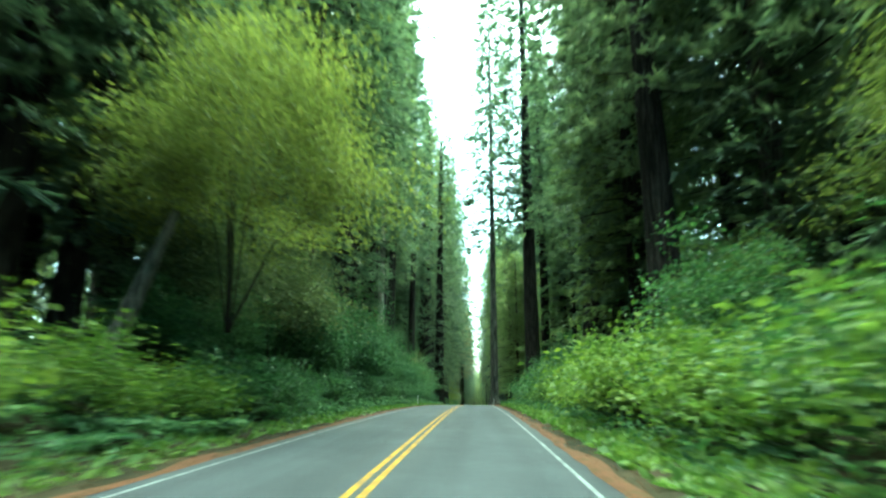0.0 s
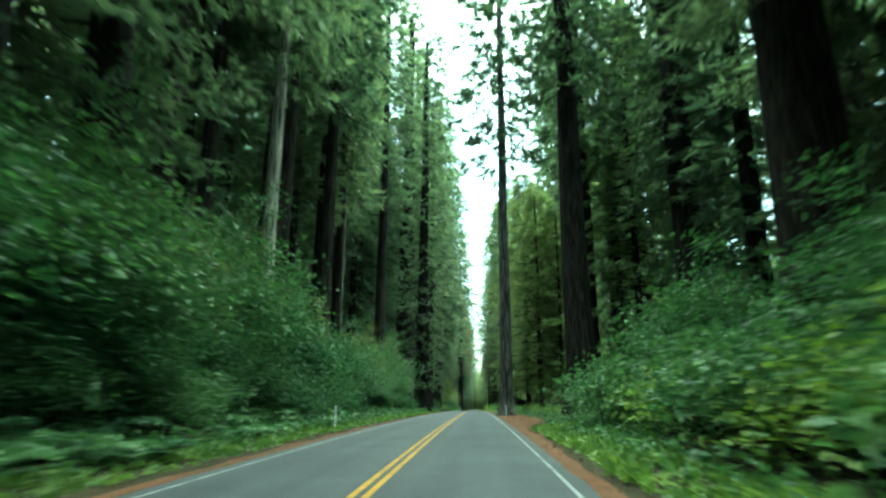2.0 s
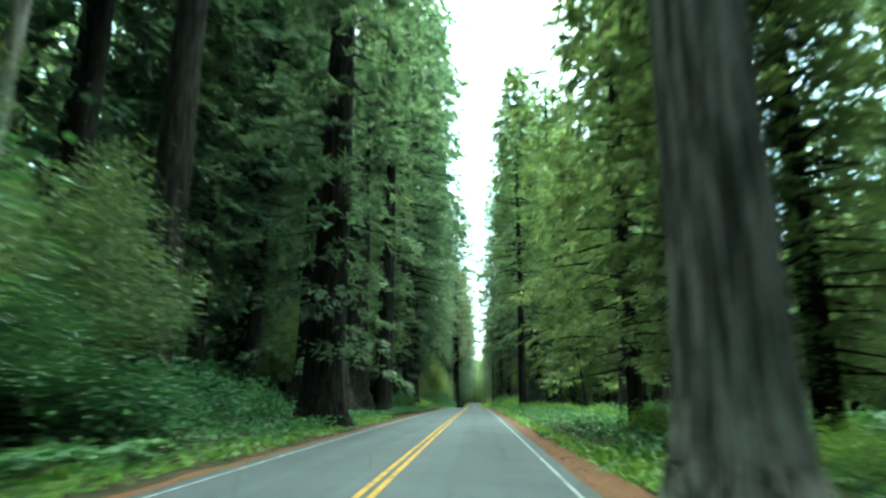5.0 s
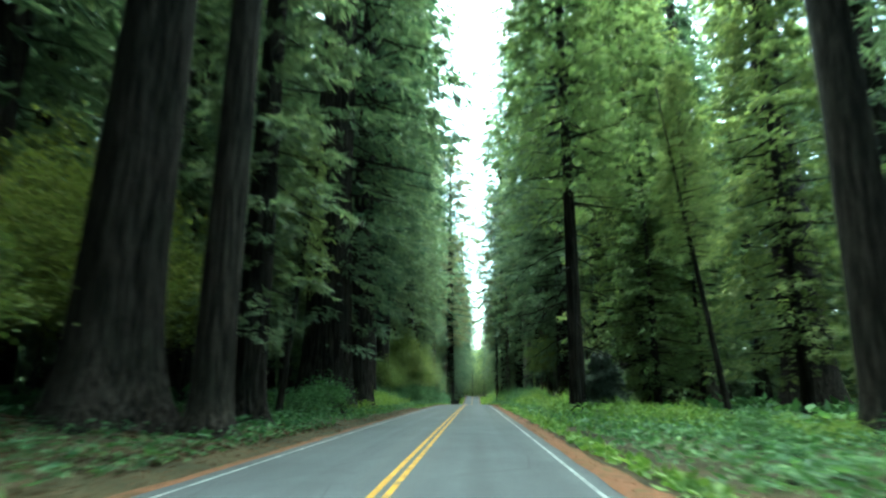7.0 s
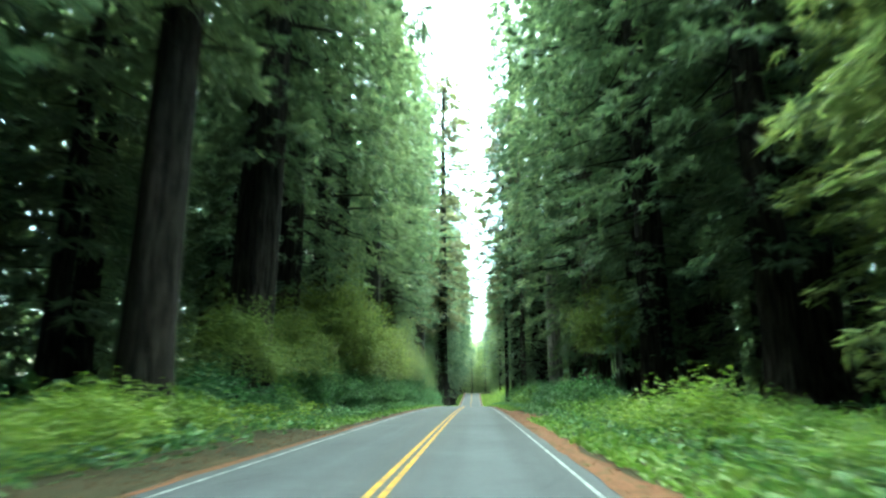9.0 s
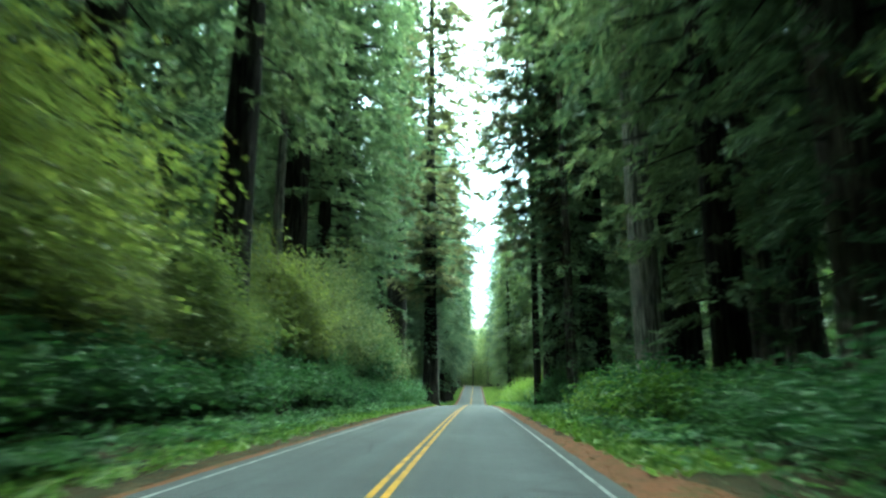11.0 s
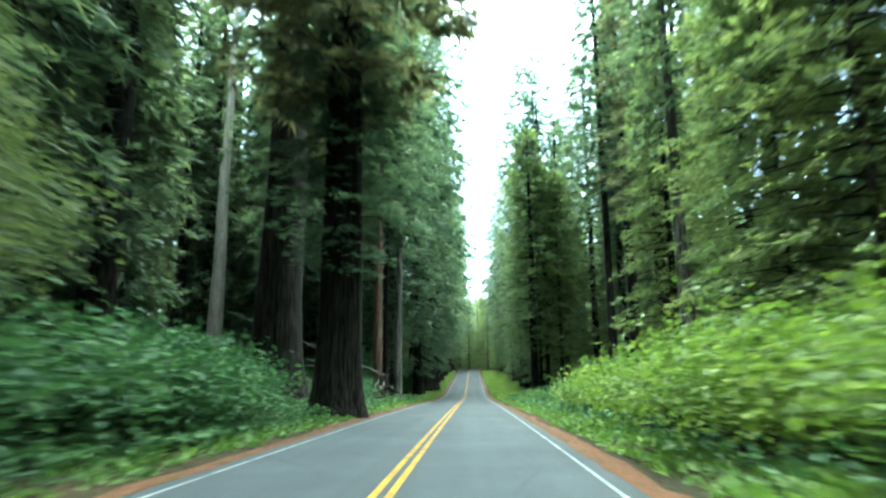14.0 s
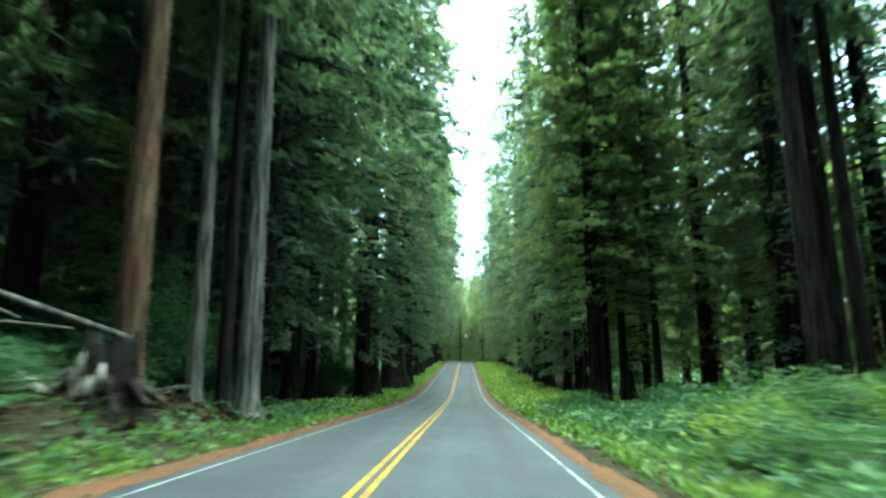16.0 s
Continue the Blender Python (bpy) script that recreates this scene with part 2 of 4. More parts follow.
XS = [-1500, -600, -250, -120, -70, -45, -34, -26, -21, -17] + [-14 + 0.75 * i for i in range(14)] + [-3.7, -3.3, 0, 3.3, 3.7] + [4.25 + 0.75 * i for i in range(14)] + [17, 21, 26, 34, 45, 70, 120, 250, 600, 1500]
YS = [-80, -50, -30] + [-20 + 2.0 * i for i in range(271)] + [540, 580, 640, 720, 850, 1000, 1200, 1499]
ground = tagged(new("ground", sheet("ground", XS, YS, ground_z, SOIL)), "dark forest floor of soil and moss under tall trees", "ground", kind="structure")


def road_height(x, y):
    return road_z(y) - 0.012 * abs(x)


ROAD_YS = [-70 + 2.0 * i for i in range(300)] + [540, 600, 700, 900]
me = sheet("road", [-LANE - 0.55, -LANE, -1.6, 0, 1.6, LANE, LANE + 0.55], ROAD_YS, road_height, ASPHALT)
road = tagged(new("road", me), "worn grey two-lane asphalt road through a forest", "road", kind="structure")


def stripe(name, x0, width, mat, label):
    xs = [x0 - width / 2, x0 + width / 2]
    ob = new(name, sheet(name, xs, ROAD_YS, lambda x, y: road_height(x, y) + 0.006, mat))
    return tagged(ob, label, "road marking", kind="structure")


stripe("center_line", -0.11, 0.11, YELLOW, "solid yellow centre line painted on asphalt")
stripe("center_line", 0.11, 0.11, YELLOW, "solid yellow centre line painted on asphalt")
stripe("edge_line", -LANE, 0.08, WHITE, "solid white edge line painted on asphalt")
stripe("edge_line", LANE, 0.08, WHITE, "solid white edge line painted on asphalt")

# shoulders strewn with fallen needles: distance along, width
LEFT_LITTER = [(-80, 0.5), (70, 0.6), (120, 0.4), (170, 0.45), (200, 0.3), (270, 0.35), (300, 0.9), (330, 1.0), (1500, 0.7)]
RIGHT_LITTER = [(-80, 0.5), (50, 0.6), (70, 0.9), (76, 2.4), (82, 4.6), (89, 4.8), (96, 3.0), (104, 1.4), (120, 0.9), (150, 0.8), (190, 0.9), (206, 2.4), (224, 1.6), (236, 0.7), (260, 1.0), (300, 0.7), (1500, 0.7)]


def shoulder(name, side, table, label):
    verts, faces = [], []
    ys = [-70 + 1.0 * i for i in range(600)]
    for y in ys:
        w = float(np.interp(y, [a for a, _ in table], [b for _, b in table])) * (0.68 + 0.6 * noise.noise((side * 7.0, y * 0.35, 3.0)))
        inner = LANE + 0.32 + 0.12 * noise.noise((side * 3.0, y * 0.8, 9.0))
        for k in range(4):
            x = side * (inner + w * k / 3)
            top = max(ground_z(x, y), road_height(x, y)) if abs(x) < LANE + 0.56 else ground_z(x, y)
            verts.append((x, y, top + (0.03 if 0 < k < 3 else 0.008)))
    for j in range(len(ys) - 1):
        for k in range(3):
            a = j * 4 + k
            faces.append((a, a + 1, a + 5, a + 4) if side > 0 else (a + 1, a, a + 4, a + 5))
    return tagged(new(name, mesh_of(name, verts, faces, LITTER, True)), label, "shoulder", kind="structure")


shoulder("shoulder_left", -1, LEFT_LITTER, "road shoulder covered with rust-brown fallen redwood needles")
shoulder("shoulder_right", 1, RIGHT_LITTER, "road shoulder covered with rust-brown fallen redwood needles")


# ---- trees ----
def trunk_mesh(d, h, mat, seed, lean=(0.0, 0.0), flare=0.55, sides=14, flute=0.07, top=0.25):
    """A fluted, tapering trunk with a flared root collar."""
    rng = random.Random(seed)
    ph = [rng.uniform(0, 6.28) for _ in range(4)]
    levels = [-1.2, 0, 0.25 * d, 0.6 * d, 1.1 * d, 2 * d] + [2 * d + (h - 2 * d) * (k / 9) ** 0.9 for k in range(1, 10)]
    verts, faces = [], []
    for z in levels:
        zz = max(z, 0)
        r = d / 2 * (1 - (1 - top) * (zz / h) ** 0.85) * (1 + flare * math.exp(-zz / (0.45 * d)))
        cx, cy = lean[0] * zz + 0.03 * d * math.sin(zz * 0.3 + ph[0]), lean[1] * zz
        for j in range(sides):
            a = 2 * math.pi * j / sides
            f = 1 + flute * math.sin(5 * a + ph[1] + 0.05 * zz) + flute * 0.6 * math.sin(8 * a + ph[2]) + flute * math.exp(-zz / d) * 1.5 * math.sin(4 * a + ph[3])
            verts.append((cx + r * f * math.cos(a), cy + r * f * math.sin(a), z))
    for k in range(len(levels) - 1):
        for j in range(sides):
            a, b = k * sides + j, k * sides + (j + 1) % sides
            faces.append((a, b, b + sides, a + sides))
    faces.append(tuple((len(levels) - 1) * sides + j for j in range(sides)))
    return mesh_of("trunk", verts, faces, mat, True)


def crown_meshes(name, mat, seed, base, top, radius, branches, twigs, n_cards, droop=0.35, size=0.6, shape="cone", low=0.75):
    """A conifer's crown: limbs in whorls, each hung with flat, drooping sprays. Returns sprays and limbs."""
    rng = np.random.default_rng(seed)
    out, verts, faces = [], [], []
    for i in range(branches):
        u = (i + rng.random()) / branches
        z = base + (top - base) * u
        if shape == "cone":
            full = 0.12 + 0.88 * (1 - u) ** 0.75
        else:
            full = 0.2 + 0.8 * math.sin(math.pi * min(max(u * 0.85 + 0.15, 0), 1)) ** 0.6
        if u < 0.12:
            full *= low
        L = radius * full * rng.uniform(0.55, 1.15)
        az = 2.39996 * i + rng.normal(0, 0.3)
        out_dir = np.array([math.cos(az), math.sin(az), 0])
        side_dir = np.array([-math.sin(az), math.cos(az), 0])
        rise = rng.uniform(-0.05, 0.2)
        dr = droop * rng.uniform(0.7, 1.3)
        point = lambda s: out_dir * L * s + np.array([0, 0, z + L * (rise * s - dr * s * s)])  # noqa: E731
        tube(verts, faces, [point(s) for s in (0.0, 0.7)], (0.016 * L + 0.02, 0.008), 3)
        sz = size * min(max(0.42 + z / 30, 0.5), 1.2)  # finer near the ground
        m = max(3, int(twigs * (0.35 + 0.65 * full) * (size / sz) ** 1.35))
        s = 0.2 + 0.8 * rng.random(m) ** 0.75
        off = (rng.random(m) * 2 - 1) * (0.32 * L * (1.1 - s) + 0.25)
        cen = np.array([point(a) for a in s]) + side_dir * off[:, None] + rng.normal(size=(m, 3)) * [0.1, 0.1, 0.12]
        cen[:, 2] -= np.abs(off) * 0.25
        tw = unit(out_dir * 0.8 + side_dir * np.sign(off)[:, None] * 0.7 + np.array([0, 0, -0.25]) + rng.normal(size=(m, 3)) * 0.25)
        cards = n_cards * 2
        c = np.repeat(cen, cards, 0)
        w = unit(np.repeat(tw, cards, 0) + rng.normal(size=(m * cards, 3)) * [0.5, 0.5, 0.22] + [0, 0, -0.12])
        c = c + np.repeat(tw, cards, 0) * rng.random((m * cards, 1)) * sz * 0.8
        ln = sz * rng.uniform(0.6, 1.3, m * cards)
        out.append(spikes(c, w, ln, ln * rng.uniform(0.15, 0.26, m * cards), rng))
    return spikes_mesh(name, np.concatenate(out), mat), mesh_of("limbs", verts, faces, BARK_SHADED)


CROWNS = {
    # old redwoods: high crowns
    "tall_a": crown_meshes("sprays", NEEDLES, 11, 15, 62, 5.6, 130, 20, 5, 0.4, 0.72),
    "tall_b": crown_meshes("sprays", NEEDLES, 12, 22, 66, 5.2, 120, 20, 5, 0.45, 0.72),
    # redwoods with foliage hanging low to the ground
    "low_a": crown_meshes("sprays", NEEDLES, 13, 3.0, 58, 5.8, 165, 20, 5, 0.45, 0.66, low=0.65),
    "low_b": crown_meshes("sprays", NEEDLES, 14, 4.0, 52, 5.2, 150, 20, 5, 0.5, 0.66, low=0.65),
    # broad crowns that reach over the road
    "over_a": crown_meshes("sprays", NEEDLES, 20, 4.0, 66, 8.4, 190, 26, 5, 0.4, 0.68, "oval", 0.6),
    "over_b": crown_meshes("sprays", NEEDLES, 10, 7.0, 62, 7.6, 180, 25, 5, 0.42, 0.68, "oval", 0.6),
    # thin wide crowns, half bare
    "lace_a": crown_meshes("sprays", NEEDLES_THIN, 51, 14.0, 68, 8.4, 150, 34, 5, 0.25, 0.85, "oval", 0.8),
    "lace_b": crown_meshes("sprays", NEEDLES_THIN, 52, 16.0, 62, 5.6, 120, 24, 5, 0.3, 0.8, "oval", 0.8),
    # hemlock or spruce of middle height
    "mid_a": crown_meshes("sprays", NEEDLES_LIGHT, 15, 1.5, 23, 4.6, 150, 22, 5, 0.3, 0.5),
    "mid_b": crown_meshes("sprays", NEEDLES_LIGHT, 16, 2.5, 30, 5.6, 180, 24, 5, 0.28, 0.52),
    "small": crown_meshes("sprays", NEEDLES_LIGHT, 17, 0.6, 7.5, 2.2, 60, 12, 5, 0.2, 0.34),
    "squat": crown_meshes("sprays", NEEDLES_SHADED, 53, 0.2, 3.6, 1.9, 80, 30, 6, 0.3, 0.32),
    # coarser crowns for the rows behind
    "back_a": crown_meshes("sprays", NEEDLES, 18, 3, 58, 5.8, 120, 13, 4, 0.4, 1.35),
    "back_b": crown_meshes("sprays", NEEDLES, 19, 9, 62, 5.6, 115, 13, 4, 0.4, 1.35),
}
TREE_LABELS = {
    "tall": "old redwood with furrowed bark and a high crown",
    "low": "tall redwood with drooping dark green sprays down to the ground",
    "over": "broad old redwood with drooping sprays reaching over the road",
    "mid": "slender green conifer with layered drooping branches",
    "small": "young conifer with layered light green branches",
    "squat": "squat young conifer with shade-darkened needles",
    "lace": "slender tall conifer with a thin crown of fine branches",
    "back": "redwood deep in the forest with a dark green crown",
}
CROWN_TOP = {"tall_a": 62, "tall_b": 66, "low_a": 58, "low_b": 52, "over_a": 66, "over_b": 62, "mid_a": 23, "mid_b": 30, "lace_a": 68, "lace_b": 62, "back_a": 58, "back_b": 62}
made_trees = []


def tree(x, y, d, h, crown, scale=1.0, bark=BARK_SHADED, lean=(0.0, 0.0), turn=None, label="", name="", lift=0.0, reach=0.0, flare=0.55):
    seed = len(made_trees)
    h = min(h, CROWN_TOP.get(crown, 500) * scale + lift - 1.5)
    root = new(name or {"mid": "hemlock_tree", "small": "young_conifer", "back": "forest_redwood", "lace": "thin_conifer"}.get((crown or "").split("_")[0], "redwood_tree"))
    root.location = (x, y, ground_z(x, y))
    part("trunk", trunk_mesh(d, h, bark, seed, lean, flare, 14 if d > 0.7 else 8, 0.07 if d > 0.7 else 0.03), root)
    rng = random.Random(seed + 500)
    lit = Matrix.Identity(4)
    lit[0][2] = -reach if x > 0 else reach  # limbs longer on the road's side, where the light is
    if crown:
        for me, nm in zip(CROWNS[crown], ("sprays", "limbs")):
            ob = tagged(part("foliage" if nm == "sprays" else "branchwork", me, root), kind="stuff")
            ob.matrix_basis = Matrix.Translation((lean[0] * h * 0.5, lean[1] * h * 0.5, lift)) @ lit @ pose(0, 0, 0, 0, 0, rng.uniform(0, 360) if turn is None else turn) @ Matrix.Scale(scale, 4)
    made_trees.append((x, y, d))
    return tagged(root, label or TREE_LABELS[(crown or "tall").split("_")[0]], "tree", "trees along the road")


# trees that stand out: place, trunk width, height, crown, scale
KEY = [
    (4.65, 101.2, 1.3, 72, "tall_b", 1.2, BARK_GREY),
    (-9.5, 70.8, 0.85, 50, "tall_b", 0.8, BARK_PALE),
    (-10.6, 116.6, 1.6, 62, "tall_b", 1.1, BARK_SHADED),
    (-13.7, 106.6, 1.1, 60, "tall_b", 1.0, BARK_GREY),
    (-17.9, 121.0, 1.7, 62, "tall_b", 1.1, BARK_SHADED),
    (-15.8, 113.5, 0.8, 60, "tall_b", 1.0, BARK_GREY),
    (15.5, 130.0, 1.8, 66, "tall_b", 1.2, BARK_SHADED),
    (17.5, 139.0, 2.0, 66, "tall_b", 1.2, BARK_SHADED),
    (20.0, 147.0, 2.0, 66, "tall_b", 1.2, BARK_SHADED),
    (9.3, 114.0, 0.7, 30, "mid_b", 0.95, BARK_SHADED),
    (11.6, 112.0, 0.6, 27, "mid_b", 0.88, BARK_SHADED),
    (13.4, 116.0, 0.7, 28, "mid_b", 0.92, BARK_SHADED),
    (8.4, 121.0, 0.7, 34, "mid_b", 1.1, BARK_SHADED),
    (15.0, 183.0, 0.9, 42, "mid_b", 1.4, BARK_SHADED),
    (20.0, 192.0, 0.9, 45, "mid_b", 1.5, BARK_SHADED),
    (22.0, 172.0, 0.8, 40, "mid_b", 1.3, BARK_SHADED),
    (17.5, 99.0, 0.9, 44, "mid_b", 1.5, BARK_SHADED),
    (20.5, 106.0, 0.9, 46, "mid_b", 1.55, BARK_SHADED),
    (13.8, 45.0, 0.8, 38, "mid_b", 1.3, BARK_SHADED),
    (17.0, 36.0, 0.9, 36, "mid_b", 1.2, BARK_SHADED),
    (19.5, 53.0, 1.4, 58, "low_a", 1.0, BARK_SHADED),
    (16.6, 104.0, 1.7, 62, "tall_a", 1.0, BARK_SHADED),
    (-14.5, 19.0, 1.6, 60, "over_b", 1.0, BARK_SHADED),
    (9.6, 87.2, 2.4, 70, "tall_b", 1.2, BARK_SHADED),
    (14.0, 61.2, 3.2, 62, "tall_a", 1.0, BARK_SHADED),
    (13.0, 100.0, 1.7, 64, "tall_b", 1.0, BARK_SHADED),
    (17.2, 83.2, 2.8, 64, "tall_a", 1.0, BARK_SHADED),
    (-5.7, 124.0, 2.0, 70, "low_a", 1.0, BARK_SHADED),
    (-9.9, 139.3, 3.7, 72, "tall_b", 1.15, BARK_SHADED),
    (-9.7, 150.7, 2.8, 72, "tall_b", 1.1, BARK_SHADED),
    (-6.7, 151.0, 1.3, 60, "tall_b", 1.0, BARK_SHADED),
    (-8.0, 170.4, 3.2, 70, "over_a", 1.1, BARK_SHADED),
    (-7.2, 177.6, 1.9, 64, "over_b", 1.0, BARK_SHADED),
    (6.9, 165.9, 0.9, 44, "mid_b", 1.15, BARK_SHADED),
    (28.5, 184.0, 4.0, 66, "tall_b", 1.1, BARK_SHADED),
    (16.4, 155.4, 2.0, 66, "tall_b", 1.15, BARK_SHADED),
    (20.0, 152.5, 2.4, 66, "tall_b", 1.15, BARK_SHADED),
    (23.5, 156.0, 1.6, 66, "tall_a", 1.1, BARK_SHADED),
    (31.5, 176.0, 3.4, 66, "tall_a", 1.1, BARK_SHADED),
    (35.0, 174.0, 3.0, 66, "tall_b", 1.1, BARK_SHADED),
    (-11.1, 310.2, 3.2, 70, "tall_b", 1.3, BARK_SHADED),
    (-7.35, 327.4, 0.8, 46, "tall_b", 0.75, BARK_RED),
    (-6.15, 333.2, 0.8, 46, "tall_b", 0.8, BARK_GREY),
    (-8.0, 333.0, 0.6, 44, "tall_b", 0.7, BARK_GREY),
    (-7.6, 334.6, 0.6, 46, "tall_b", 0.75, BARK_SHADED),
    (-13.8, 321.5, 2.2, 62, "tall_b", 1.1, BARK_SHADED),
    (-7.5, 368.0, 2.4, 62, "over_a", 0.95, BARK_SHADED),
    (-6.9, 384.0, 2.8, 64, "over_b", 1.0, BARK_SHADED),
    (-28.5, 341.4, 1.9, 52, None, 0.7, WOOD_PALE),
    (9.5, 346.9, 0.45, 25, None, 1.0, BARK_SHADED),
    (16.2, 337.8, 1.0, 56, "tall_b", 0.95, BARK_SHADED),
    (19.0, 339.3, 0.8, 50, "tall_b", 0.85, BARK_SHADED),
    (17.5, 353.0, 1.0, 48, "over_b", 0.75, BARK_SHADED),
    (19.5, 346.0, 1.2, 50, "low_a", 0.85, BARK_SHADED),
    (14.5, 362.0, 1.1, 44, "low_a", 0.75, BARK_SHADED),
    (25.0, 346.0, 1.3, 52, "over_b", 0.8, BARK_SHADED),
    (-14.0, 337.0, 0.3, 16, "mid_a", 0.55, BARK_GREY),
    (23.5, 333.1, 1.1, 52, "tall_b", 0.9, BARK_SHADED),
    (22.0, 352.0, 1.2, 36, "mid_b", 1.2, BARK_SHADED),
    (11.1, 246.4, 1.8, 64, "tall_b", 1.0, BARK_GREY),
    (23.2, 238.0, 2.2, 60, "tall_a", 1.0, BARK_PALE),
    (5.9, 257.5, 0.6, 44, "lace_b", 0.72, BARK_SHADED),
    (7.7, 260.6, 2.2, 64, "low_a", 1.1, BARK_SHADED),
    (10.6, 259.2, 2.4, 62, "low_b", 1.1, BARK_SHADED),
    (11.4, 270.0, 2.4, 62, "low_b", 0.95, BARK_SHADED),
    (7.9, 254.2, 0.8, 44, "low_b", 0.85, BARK_MID),
    (-10.5, 246.7, 0.75, 46, "tall_b", 0.75, BARK_GREY),
    (-36.0, 330.0, 1.6, 64, "back_a", 1.1, BARK_SHADED),
    (-38.0, 317.0, 1.8, 64, "back_b", 1.1, BARK_SHADED),
    (-30.0, 305.0, 1.5, 62, "back_a", 1.05, BARK_SHADED),
    (-35.0, 353.0, 1.7, 64, "back_a", 1.1, BARK_SHADED),
    (-27.0, 357.0, 1.6, 64, "back_a", 1.1, BARK_SHADED),
    (-41.0, 342.0, 1.9, 64, "back_a", 1.1, BARK_SHADED),
    (-31.0, 366.0, 1.8, 66, "back_b", 1.15, BARK_SHADED),
]
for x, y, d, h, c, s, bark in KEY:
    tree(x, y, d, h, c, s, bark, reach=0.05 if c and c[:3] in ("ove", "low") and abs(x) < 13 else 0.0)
spruce = [o for o in scene.objects if "_tree" in o.name and abs(o.location.x - 6.9) < 0.01][0]
spruce.name = "spruce_tree"
for c in spruce.children:
    if not c.name.startswith("trunk"):
        c.matrix_basis = Matrix.Translation((0, 0, 9.0)) @ c.matrix_basis  # bare below
tagged(spruce, "slender roadside spruce with bare drooping lower branches")
twig = random.Random(17)
for k in range(24):
    az, z, ln = 2.4 * k, 4.0 + 0.62 * k, twig.uniform(2.4, 4.8)
    o = Vector((math.cos(az), math.sin(az), 0))
    verts, faces = [], []
    path = [o * ln * u + Vector((0, 0, z - 0.1 * ln * u - 0.42 * ln * u * u)) for u in (0.06, 0.35, 0.7, 1.0)]
    tube(verts, faces, path, (0.05, 0.036, 0.022, 0.007), 5)
    for u in range(7):  # hanging twigs
        at = path[1].lerp(path[3], u / 6)
        way = Vector((twig.uniform(-0.5, 0.5), twig.uniform(-0.5, 0.5), -1)) + o * 0.5
        tube(verts, faces, [at, at + way * 0.35, at + way * twig.uniform(0.6, 1.1) + Vector((0, 0, -0.1))], (0.012, 0.009, 0.004), 3)
    part("branch", mesh_of("branch", verts, faces, BARK_SHADED, True), spruce)
# the tall tree close to the road, bark colour shade-dark, with a thin, wide crown against the sky
lace_tree = tree(-5.15, 301.0, 2.2, 72, "lace_a", 1.1, BARK_SHADED, flare=0.3, label="tall redwood with shade-darkened bark at the road's edge and thin wide crown")
for me, nm in zip(CROWNS["low_b"], ("foliage", "branchwork")):
    ob = tagged(part(nm, me, lace_tree), kind="stuff")
    ob.matrix_basis = Matrix.Translation((0, 0, 5.0)) @ Matrix.Diagonal((0.85, 0.85, 0.45, 1))
# a close group of slim conifers, bare below, and a broad one that closes the row opposite
for x, y, d, h, k in ((8.6, 345.3, 1.0, 34, 1.0), (10.3, 346.4, 0.55, 30, 0.85), (11.8, 345.2, 0.5, 29, 0.8)):
    tree(x, y, d, h, "mid_b", k, lift=3.5)
tree(-6.7, 361.0, 1.2, 64, "over_a", 1.0, reach=0.07)
tree(-8.3, 162.6, 0.4, 18, "mid_a", 0.45, BARK_SHADED, lean=(0.1, 0.0), lift=6.0, name="leaning_tree", label="slim leaning conifer in deep shade")
for x, y, d, k in ((-8.6, 190.0, 1.6, 1.0), (-8.8, 200.0, 1.8, 1.05)):
    tree(x, y, d, 74, "over_a", k, lift=8.0, reach=0.02)
# a slim leaning tree
tree(13.6, 162.9, 0.4, 24, "mid_a", 0.5, BARK_SHADED, lean=(-0.12, 0.0), lift=8.0, name="leaning_tree", label="slim leaning conifer with bare lower trunk")

# the rows behind them: from, to, distance out on the left and right, and what grows there
fill = random.Random(7)


def clearing(x, y):
    """The open ground in front of the pale snag."""
    return 284 < y < 347 and -18.0 - 0.36 * (y - 300) < x < -4.5 - 0.48 * (y - 300)


def row(side, y0, y1, step, d0, d1, kinds, widths, scale=(0.9, 1.1), gap=2.6, reach=0.0):
    y = y0
    while y < y1:
        x = side * fill.uniform(d0, d1)
        if not clearing(x, y) and all((x - a) ** 2 + (y - b) ** 2 > (gap + dd / 2) ** 2 for a, b, dd in made_trees):
            c = fill.choice(kinds)
            h = {"mid_a": 22, "mid_b": 29, "small": 7}.get(c, 58)
            k = fill.uniform(*scale)
            tree(x, y, fill.uniform(*widths) * (0.5 if h < 40 else 1), h * k, c, k, BARK_MID if abs(x) > 12.5 and fill.random() < 0.2 else BARK_SHADED, reach=reach)
        y += step * fill.uniform(0.75, 1.25)


row(-1, 42, 60, 8, 9.8, 12, ("over_a", "over_b", "tall_a"), (1.2, 2.4))
row(-1, 64, 108, 6, 10.5, 13.5, ("tall_b", "tall_a", "tall_b"), (0.9, 1.8), (1.0, 1.15), reach=0.04)
row(-1, 158, 166, 8, 8, 10, ("low_a", "low_b"), (1.2, 2.0))
row(-1, 188, 290, 8, 10, 12.5, ("over_a", "tall_a", "over_b"), (1.2, 2.6), reach=0.045)
row(-1, 362, 500, 10, 6, 7.5, ("over_a", "over_b"), (1.2, 2.2), (0.75, 1.0), reach=0.06)
row(1, 32, 56, 8, 11, 13.5, ("over_a", "over_b", "tall_a"), (1.2, 2.2))
row(1, 178, 198, 9, 13, 21, ("mid_a", "mid_b"), (0.8, 1.4), (0.8, 1.2))
row(1, 200, 242, 9, 12, 16, ("over_a", "tall_a", "over_b"), (1.4, 2.6), reach=0.045)
